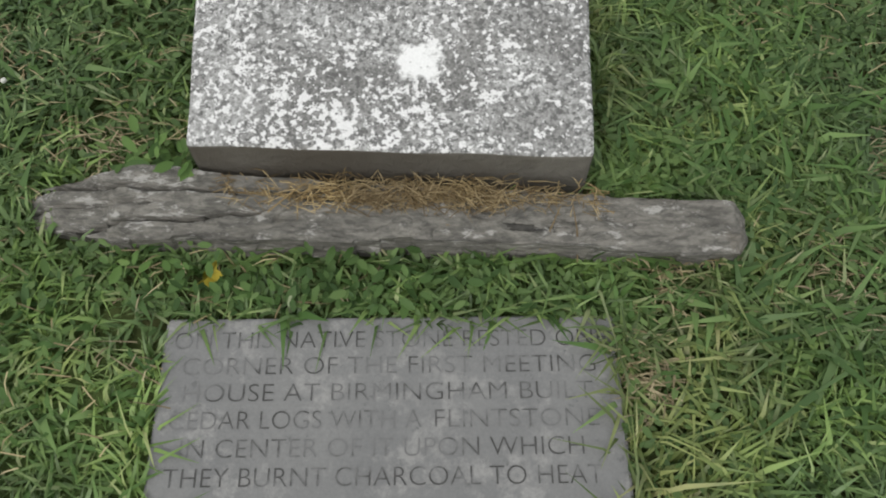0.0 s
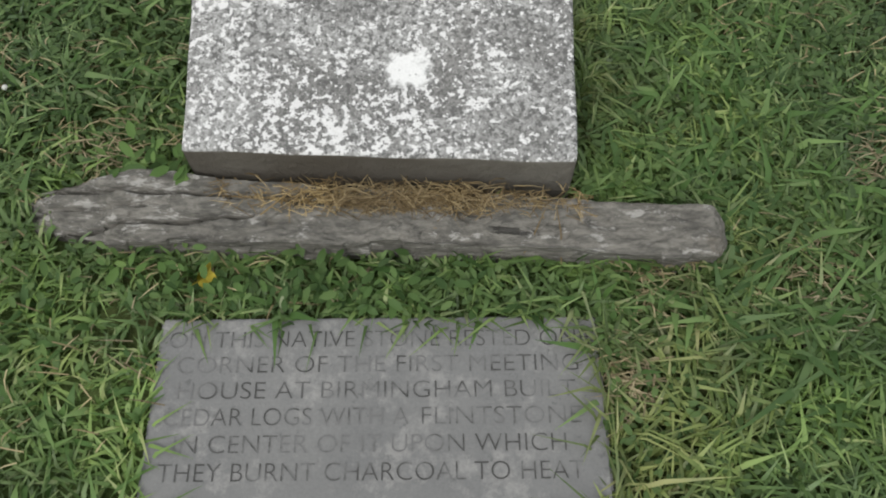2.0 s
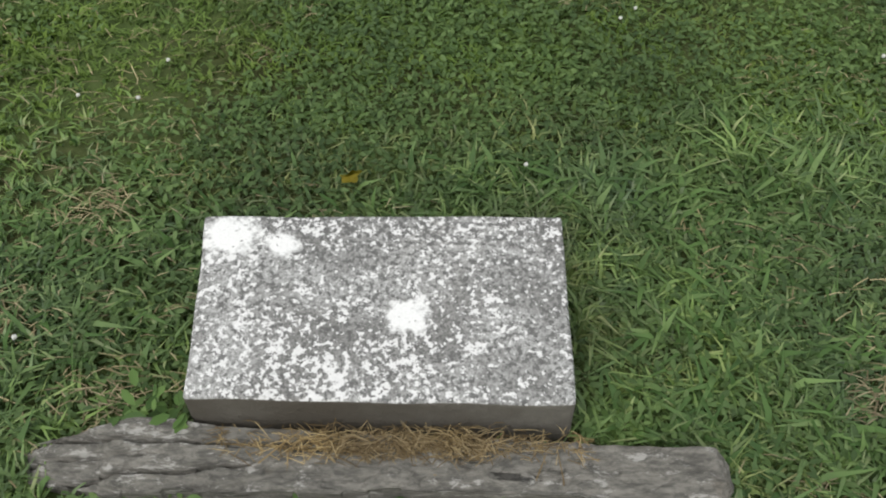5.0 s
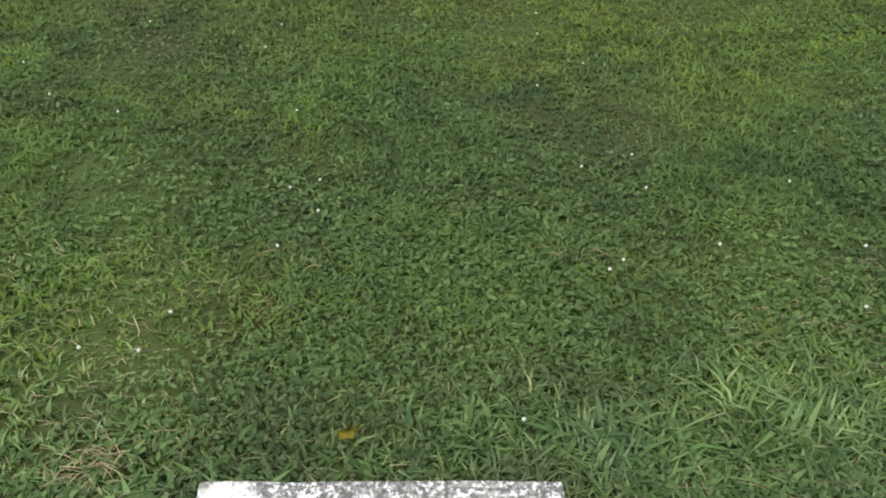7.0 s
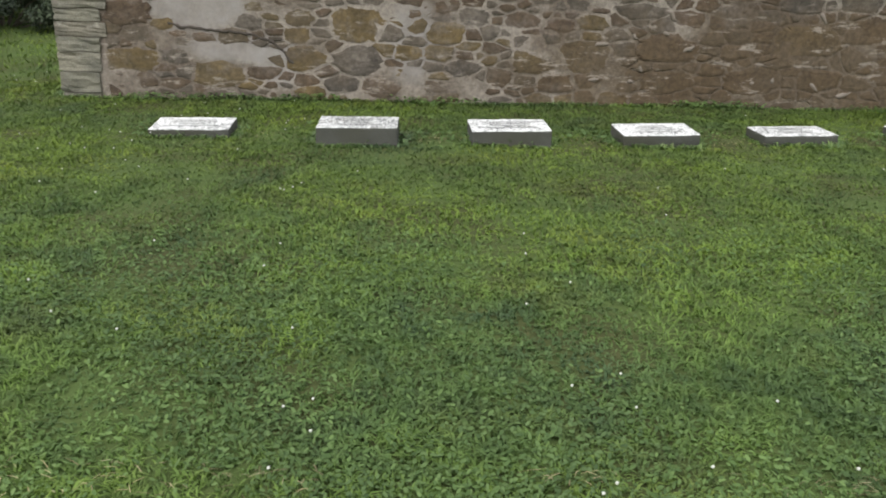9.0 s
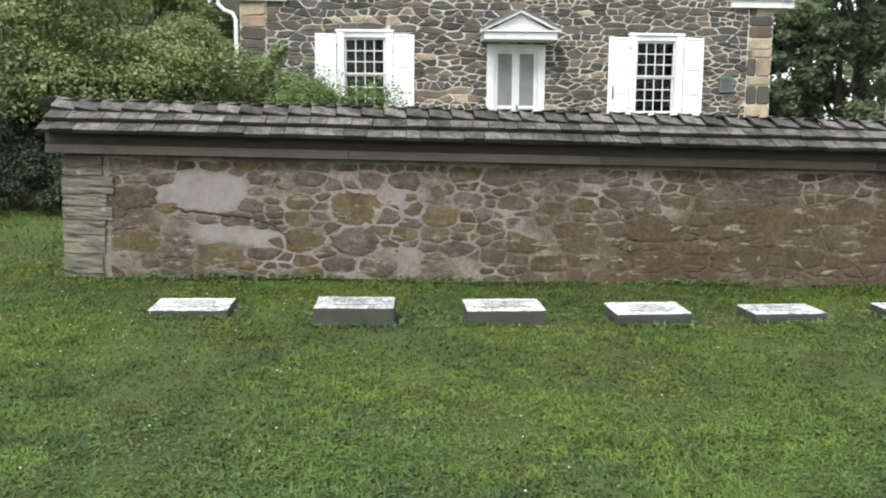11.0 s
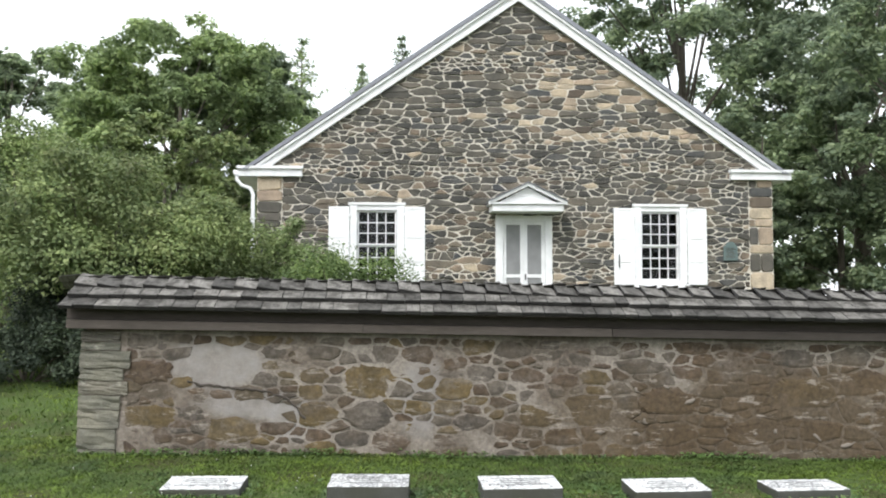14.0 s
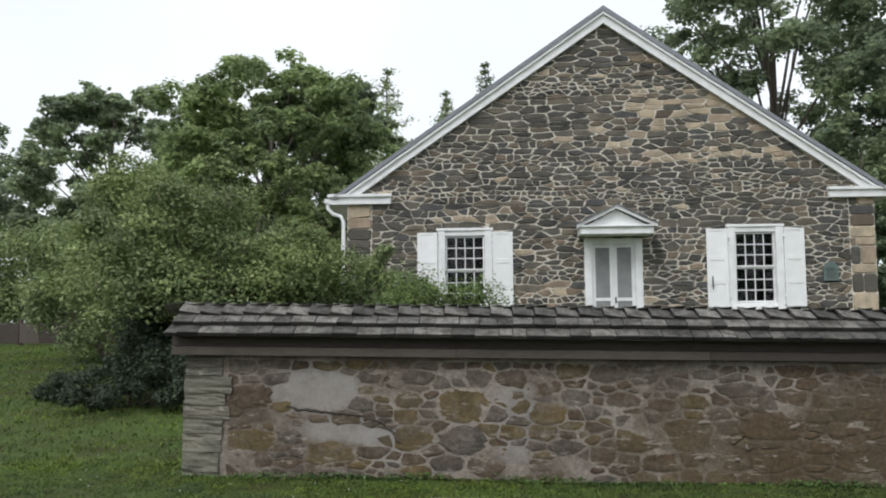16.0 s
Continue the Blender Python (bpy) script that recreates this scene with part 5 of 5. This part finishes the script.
shrub("small_shrub", "open small shrub before the gable window", -2.6, 15.5, 1.05, 0.6, 2.75, 0.075, 20000, M_SHRUB, 25, 52)
shrub("low_bush", "rounded light green bush behind the wall", -1.5, 12.4, 1.5, 0.8, 2.13, 0.05, 32000, M_BUSH, 26, 60)
shrub("evergreen_shrub", "low dark evergreen groundcover beside the wall", -5.9, 12.2, 1.7, 1.0, 0.72, 0.05, 22000, M_JUNIPER, 27, 44)
# Added near-black foliage stands in for the shade beneath the tall shrub.
shrub("evergreen_shrub", "dark foliage added for the shade under the tall shrub", -5.4, 13.4, 2.0, 0.9, 1.5, 0.06, 26000, M_JUNIPER, 28, 40)


def far_woods():
    rng = np.random.default_rng(40)
    c, r = [], []
    for k in range(400):
        side = k % 2
        x = rng.uniform(-70, -8) if side else rng.uniform(6, 60)
        y = rng.uniform(52, 64) if side else rng.uniform(44, 60)
        # Added out of view behind the camera, to darken what the panes reflect.
        if k > 160:
            x, y = rng.uniform(-60, 60), rng.uniform(-60, -45)
        c.append((x, y, rng.uniform(0.5, 6.5 if side and k <= 160 else 12)))
        r.append(rng.uniform(1.2, 2.6))
    ob = new("far_woods", clumps_mesh("far_woods", rng, c, r, 45000, 0.58, M_OAK))
    tagged(ob, "dark green woods at the far edge, plus unseen woods added behind", "woods", kind="stuff")


far_woods()
tree("beech_tree", "leaning pale smooth-barked young tree behind the wall", 6.84, 13.0, 9.0, 1.5, 6.6, 0.1, 7000, M_MAPLE, 19, lean=0.12, n_clumps=26, bark=M_PALEBARK)

# the low fence across the lawn and a post before it
fence = empty("wooden_fence", pose(-17.2, 24.6, float(ground_z(-17.2, 24.6)), 0, 0, 4), label="low weathered board fence across the lawn", category="fence")
for i in range(9):
    part("fence_board", boxes((0.62 * i, 0.62 * i + 0.6, -0.02, 0.02, 0.03, 0.62), bevel=0.006), M_BEAM, fence)
for i in range(4):
    part("fence_post", boxes((1.85 * i - 0.06, 1.85 * i + 0.06, 0.02, 0.14, -0.2, 0.72), bevel=0.008), M_BEAM, fence)
post = tagged(new("white_post", mesh_of("white_post", boxes((-0.14, 0.14, -0.14, 0.14, -0.2, 1.15), (-0.19, 0.19, -0.19, 0.19, 1.152, 1.25), bevel=0.015), M_WHITE)), "square white painted post at the lawn edge", "post")
post.matrix_world = pose(-16.6, 23.6, float(ground_z(-16.6, 23.6)))


# ---------- lawn ----------
RNG = np.random.default_rng(77)
WALL_C, WALL_S = math.cos(radians(3.18)), math.sin(radians(3.18))


def free_of_things(x, y):
    ok = ~((x > -0.41) & (x < 0.245) & (y > 0.80) & (y < 1.155))
    u, v = x + 0.069, y - 0.586
    ok &= ~((np.abs(u * 0.9993 + v * 0.0366) < 0.335) & (v - 0.0366 * u < -0.004) & (v - 0.0366 * u > -0.46))
    ok &= ~((x > -0.64) & (x < 0.47) & (y > 0.70) & (y < 0.795))
    for gx, gy, *_ in ROW:
        ok &= ~((np.abs(x - gx) < 0.31) & (y > gy) & (y < gy + 0.37))
    s, d = (x + 3.47) * WALL_C + (y - 8.194) * WALL_S, -(x + 3.47) * WALL_S + (y - 8.194) * WALL_C
    ok &= ~((s > -0.03) & (s < 9.65) & (d > 0.0) & (d < 0.46))
    ok &= ~((np.abs(x - 1.5) < 5.6) & (y > 17.9) & (y < 31))
    return ok


def drift(x, y, scale, seed):
    """A smooth uneven field from 0 to 1."""
    v = sum(np.sin(scale * f * (x * math.cos(a) + y * math.sin(a)) + seed * (1.3 + f)) / f for f, a in ((1.0, 0.3), (1.37, 1.9), (2.1, 2.7), (3.3, 0.9)))
    return np.clip(0.5 + 0.28 * v, 0, 1)


def blades(x, y, height, width, lean):
    """Curved tapering blades, five corners each, at the given feet."""
    n = len(x)
    z = ground_z(x, y) - 0.004
    a = RNG.uniform(0, math.tau, n)
    out = np.stack([np.cos(a), np.sin(a), np.zeros(n)], 1)
    side = np.stack([-np.sin(a), np.cos(a), np.zeros(n)], 1)
    twist = RNG.normal(0, 0.5, n)[:, None]
    side = side * np.cos(twist) + out * np.sin(twist)
    b = np.stack([x, y, z], 1)
    h, w, l = height[:, None], width[:, None], lean[:, None]
    up = np.array([0, 0, 1.0])
    m = b + up * h * 0.62 + out * h * l * 0.35
    t = b + up * h * (1.0 - 0.35 * np.minimum(l, 1.6) ** 1.5 * 0.6) + out * h * l * 1.05
    v = np.stack([b - side * w * 0.4, b + side * w * 0.4, m + side * w * 0.5, m - side * w * 0.5, t], 1).reshape(-1, 3)
    i = np.arange(n)[:, None] * 5
    idx = np.concatenate([i, i + 1, i + 2, i + 3, i + 3, i + 2, i + 4], 1).ravel()
    return v, np.tile([4, 3], n), idx


def near_things(d):
    """A band of that width round all that stands in the turf."""
    def inside(x, y):
        return ~(free_of_things(x + d, y) & free_of_things(x - d, y) & free_of_things(x, y + d) & free_of_things(x, y - d))
    return inside


def grass(name, label, x0, x1, y0, y1, count, h, w, mask=None, material=None):
    x, y = RNG.uniform(x0, x1, count), RNG.uniform(y0, y1, count)
    # tufts: feet drawn towards scattered centres
    cell = 0.05 + 0.02 * (y0 > 3)
    jx, jy = np.floor(x / cell), np.floor(y / cell)
    hx = np.modf(np.abs(np.sin(jx * 12.9898 + jy * 78.233) * 43758.5453))[0]
    hy = np.modf(np.abs(np.sin(jx * 39.346 + jy * 11.135) * 24634.6345))[0]
    pull = RNG.uniform(0, 0.75, count)
    x, y = x + pull * ((jx + hx) * cell - x), y + pull * ((jy + hy) * cell - y)
    keep = free_of_things(x, y)
    for bx, by, br in BARE:
        keep &= ~((np.hypot(x - bx, y - by) < br * RNG.uniform(0.5, 1.3, count)) & (RNG.random(count) < 0.8))
    keep &= RNG.random(count) < 0.45 + 0.55 * drift(x, y, 3.1, 2.0)
    if mask is not None:
        keep &= mask(x, y)
    x, y = x[keep], y[keep]
    n = len(x)
    tall = 0.65 + 0.7 * drift(x, y, 4.3, 5.0)
    hh = h * tall * RNG.uniform(0.55, 1.3, n)
    hh = hh * (1 - 0.2 * ease(y, 0.9, 1.7) * (y < 1.8))
    near = np.hypot(x - 0.84, (y - 1.62)) < 0.22
    hh = np.where(near, hh * 1.9, hh)
    v, f, i = blades(x, y, hh, w * RNG.uniform(0.6, 1.4, n), RNG.uniform(0.4, 2.0, n))
    ob = new(name, quick_mesh(name, v, f, i, material or M_LAWN))
    tagged(ob, label, "grass", kind="stuff")


BARE = ((0.62, 0.67, 0.07), (0.36, 0.675, 0.06), (-0.55, 0.88, 0.08), (-0.82, 1.05, 0.09), (0.78, 0.9, 0.05), (0.31, 0.5, 0.035), (-0.7, 1.35, 0.07), (1.15, 1.2, 0.07), (-1.25, 6.62, 0.2), (0.0, 6.6, 0.18), (1.15, 6.72, 0.2), (2.3, 6.86, 0.18), (3.5, 7.02, 0.2))


# Turf inside the camera's view wedge, where the fine dense blades go.
def view_wedge(x, y):
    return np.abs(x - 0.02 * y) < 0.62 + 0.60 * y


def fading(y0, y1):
    return lambda x, y: view_wedge(x, y) & (RNG.random(len(x)) > ease(y, y0, y1))


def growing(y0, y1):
    return lambda x, y: view_wedge(x, y) & (RNG.random(len(x)) < ease(y, y0, y1))


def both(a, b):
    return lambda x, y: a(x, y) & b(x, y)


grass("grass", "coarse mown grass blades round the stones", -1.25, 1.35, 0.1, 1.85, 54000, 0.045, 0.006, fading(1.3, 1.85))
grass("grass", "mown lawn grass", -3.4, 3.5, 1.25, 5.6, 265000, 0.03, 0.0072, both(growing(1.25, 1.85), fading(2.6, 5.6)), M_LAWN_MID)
grass("grass", "longer grass left round the stones and wall", -0.8, 0.7, 0.05, 1.3, 22000, 0.062, 0.0055, near_things(0.035))
grass("grass", "longer grass left round the stones and wall", -3.6, 5.4, 6.3, 8.7, 150000, 0.043, 0.009, near_things(0.07))
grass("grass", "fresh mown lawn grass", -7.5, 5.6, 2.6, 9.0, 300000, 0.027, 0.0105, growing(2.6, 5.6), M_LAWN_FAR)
grass("grass", "coarse lawn grass outside the view wedge", -6.5, 6.5, -3.5, 6.5, 60000, 0.045, 0.016, lambda x, y: ~(view_wedge(x, y) & (y > 0.1)))
grass("grass", "mown lawn grass beyond the wall's end", -17, -3.0, 8.2, 24, 74000, 0.055, 0.018, None, M_LAWN_FAR)
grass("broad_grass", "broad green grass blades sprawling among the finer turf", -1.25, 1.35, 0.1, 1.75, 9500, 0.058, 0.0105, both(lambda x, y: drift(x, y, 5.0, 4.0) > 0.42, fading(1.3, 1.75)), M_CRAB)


def rosettes(name, label, x, y, leaf, high, material):
    """Small rounded leaves lying close over the turf, six corners each."""
    keep = free_of_things(x, y)
    x, y = x[keep], y[keep]
    n = len(x)
    s = leaf * RNG.uniform(0.6, 1.4, n)[:, None]
    z = ground_z(x, y) + RNG.uniform(0.3, 1.0, n) * high
    up = np.stack([RNG.normal(0, 0.4, n), RNG.normal(-0.1, 0.4, n), np.ones(n)], 1)
    up /= np.linalg.norm(up, axis=1, keepdims=True)
    a = np.cross(up, RNG.normal(size=(n, 3)))
    a /= np.linalg.norm(a, axis=1, keepdims=True)
    b = np.cross(up, a)
    c = np.stack([x, y, z], 1)
    v = np.stack([c - a * s, c - 0.35 * a * s + 0.42 * b * s, c + 0.5 * a * s + 0.4 * b * s, c + 1.0 * a * s - up * s * 0.15, c + 0.5 * a * s - 0.4 * b * s, c - 0.35 * a * s - 0.42 * b * s], 1).reshape(-1, 3)
    i = np.arange(n)[:, None] * 6
    idx = np.concatenate([i, i + 3, i + 2, i + 1, i, i + 5, i + 4, i + 3], 1).ravel()
    ob = new(name, quick_mesh(name, v, np.full(2 * n, 4), idx, material))
    tagged(ob, label, "weeds", kind="stuff")


def scatter(x0, x1, y0, y1, n, scale, seed, least):
    x, y = RNG.uniform(x0, x1, n), RNG.uniform(y0, y1, n)
    k = (drift(x, y, scale, seed) + RNG.normal(0, 0.16, n) > least) & (RNG.random(n) > ease(y, 2.0, 5.0))
    return x[k], y[k]


rosettes("clover_leaves", "dark clover leaves among the grass", *scatter(-1.3, 1.4, 0.1, 2.2, 42000, 3.0, 8.0, 0.3), 0.009, 0.04, M_CLOVER)
rosettes("clover_leaves", "dark clover leaves among the grass", *scatter(-2.8, 3.0, 2.2, 5.0, 60000, 2.4, 3.0, 0.46), 0.011, 0.036, M_CLOVER)
wx = RNG.normal(-0.2, 0.17, 190).clip(-0.6, 0.3)
rosettes("weed_leaves", "broad weed leaves along the tablet's edge", wx, 0.632 + RNG.normal(0, 0.026, 190), 0.0125, 0.06, M_WEED)
wx = RNG.normal(-0.43, 0.05, 160)
rosettes("weed_leaves", "broad weed leaves beside the marker", wx, 0.80 + RNG.normal(0, 0.03, 160), 0.016, 0.09, M_WEED)

n = 1900
u, v = RNG.uniform(-0.1, 9.4, n), np.abs(RNG.normal(0, 0.09, n)) + 0.02
wx, wy = -3.47 + u * WALL_C + v * WALL_S, 8.194 + u * WALL_S - v * WALL_C
k = drift(wx, wy, 2.6, 6.0) > 0.5
rosettes("weed_leaves", "broad weed leaves along the foot of the wall", wx[k], wy[k], 0.018, 0.07, M_CLOVER)
wx, wy = RNG.uniform(-2.4, 4.6, n), 6.78 + RNG.normal(0, 0.16, n)
wy = wy + 0.09 * np.clip(wx, 0, 5)
k = drift(wx, wy, 3.4, 9.0) > 0.5
rosettes("weed_leaves", "broad weed leaves between the row of markers", wx[k], wy[k], 0.016, 0.055, M_CLOVER)


def strands(name, label, x, y, z, length, thick, material, category="straw"):
    """Thin dry stalks lying flat at random."""
    n = len(x)
    a = RNG.uniform(0, math.tau, n)
    d = np.stack([np.cos(a), 0.6 * np.sin(a), RNG.normal(0, 0.18, n)], 1) * (length * RNG.uniform(0.4, 1.2, n))[:, None]
    c = np.stack([x, y, z], 1)
    s = np.stack([-np.sin(a), np.cos(a), np.zeros(n)], 1) * thick
    mid = c + np.array([0, 0, 0.15]) * (length * RNG.uniform(0, 1, n))[:, None]
    v = np.stack([c - d / 2 - s, c - d / 2 + s, mid + s, mid - s, c + d / 2], 1).reshape(-1, 3)
    i = np.arange(n)[:, None] * 5
    idx = np.concatenate([i, i + 1, i + 2, i + 3, i + 3, i + 2, i + 4], 1).ravel()
    ob = new(name, quick_mesh(name, v, np.tile([4, 3], n), idx, material))
    tagged(ob, label, category, kind="stuff")


n = 1500
nx = RNG.normal(-0.04, 0.13, n).clip(-0.33, 0.24)
strands("dry_needles", "brown dry needles drifted between marker and rock", nx, 0.768 + RNG.normal(0, 0.013, n), 0.076 + RNG.uniform(0, 0.02, n), 0.055, 0.0007, M_STRAW)
n = 2600
sx, sy = RNG.uniform(-1.2, 1.3, n), RNG.uniform(0.1, 2.2, n)
bx = np.concatenate([b[0] + RNG.normal(0, b[2] * 0.7, 90) for b in BARE])
by = np.concatenate([b[1] + RNG.normal(0, b[2] * 0.7, 90) for b in BARE])
sx, sy = np.concatenate([sx, bx]), np.concatenate([sy, by])
k = free_of_things(sx, sy) & ((np.arange(len(sx)) >= n) | (drift(sx, sy, 3.6, 1.0) > 0.45))
strands("dry_straw", "pale dead stalks among the grass", sx[k], sy[k], ground_z(sx[k], sy[k]) + 0.03, 0.06, 0.0011, M_DRY)

# white clover heads, a yellow leaf and straws on the rock
head = bmesh.new()
bmesh.ops.create_icosphere(head, subdivisions=1, radius=0.0055)
for v in head.verts:
    v.co *= 1 + 0.25 * noise.noise(v.co * 400)
flower = empty("clover_flower", label="small white clover flower in the lawn", category="flower", group="clover flowers in the lawn")
hd = part("flower_head", head, M_PETAL, flower)
hd.location = (0, 0, 0.058)
part("stalk", tube(bmesh.new(), [(0, 0, -0.01), (0.002, 0, 0.03), (0, 0, 0.055)], [0.0012] * 3, 4), M_CLOVER, flower)
spots = [(-0.744, 0.985), (-0.70, 1.68), (-0.665, 1.83), (1.22, 2.2), (0.19, 1.46), (0.8, 2.19), (0.38, 3.38), (-0.45, 2.14), (-1.17, 3.0), (1.1, 1.9), (0.45, 4.3)]
flower.matrix_world = pose(*spots[0], float(ground_z(*spots[0])))
for s in spots[1:]:
    copy_thing(flower, pose(*s, float(ground_z(*s)), 0, 0, 40 * s[0]))
for i in range(95):
    y = RNG.uniform(1.6, 8.0) if i < 35 else RNG.uniform(4.8, 9.5)
    x = RNG.uniform(-0.6 * y, 0.55 * y) if i < 35 else -0.15 * y - abs(RNG.normal(0, 2.0))
    if free_of_things(np.array([x]), np.array([y]))[0]:
        copy_thing(flower, pose(x, y, float(ground_z(x, y)) - 0.01, RNG.uniform(-15, 15), RNG.uniform(-15, 15), 0))
for a, b in (((0.155, 0.69, 0.06), (0.185, 0.745, 0.104)), ((0.215, 0.678, 0.045), (0.203, 0.75, 0.104)), ((-0.26, 0.722, 0.104), (-0.2, 0.775, 0.112))):
    st = new("dry_stalk", mesh_of("dry_stalk", tube(bmesh.new(), [a, tuple((p + q) / 2 + 0.003 for p, q in zip(a, b)), b], [0.0013, 0.0012, 0.0007], 5), M_STRAW))
    tagged(st, "dry straw stalk lying across the rock", "straw")
lf = bmesh.new()
ring = [lf.verts.new((0.022 * math.cos(a) * (1 + 0.25 * math.cos(5 * a)), 0.014 * math.sin(a) * (1 + 0.25 * math.cos(5 * a)), 0.006 * math.cos(2 * a))) for a in [k * math.tau / 20 for k in range(20)]]
ctr = lf.verts.new((0, 0, 0.0))
for k in range(20):
    lf.faces.new((ctr, ring[k], ring[(k + 1) % 20]))
bmesh.ops.solidify(lf, geom=lf.faces[:], thickness=0.0008)
yl = tagged(new("fallen_leaf", mesh_of("fallen_leaf", lf, M_YELLOW)), "fallen yellow leaf on the grass behind the marker", "leaf")
yl.matrix_world = pose(-0.183, 1.42, float(ground_z(-0.183, 1.42)) + 0.055, 12, -8, 20)
yl = copy_thing(yl, pose(-0.345, 0.633, float(ground_z(-0.345, 0.633)) + 0.05, -10, 14, 75))
tagged(yl, "small yellowed leaf among the weeds before the rock", "leaf")
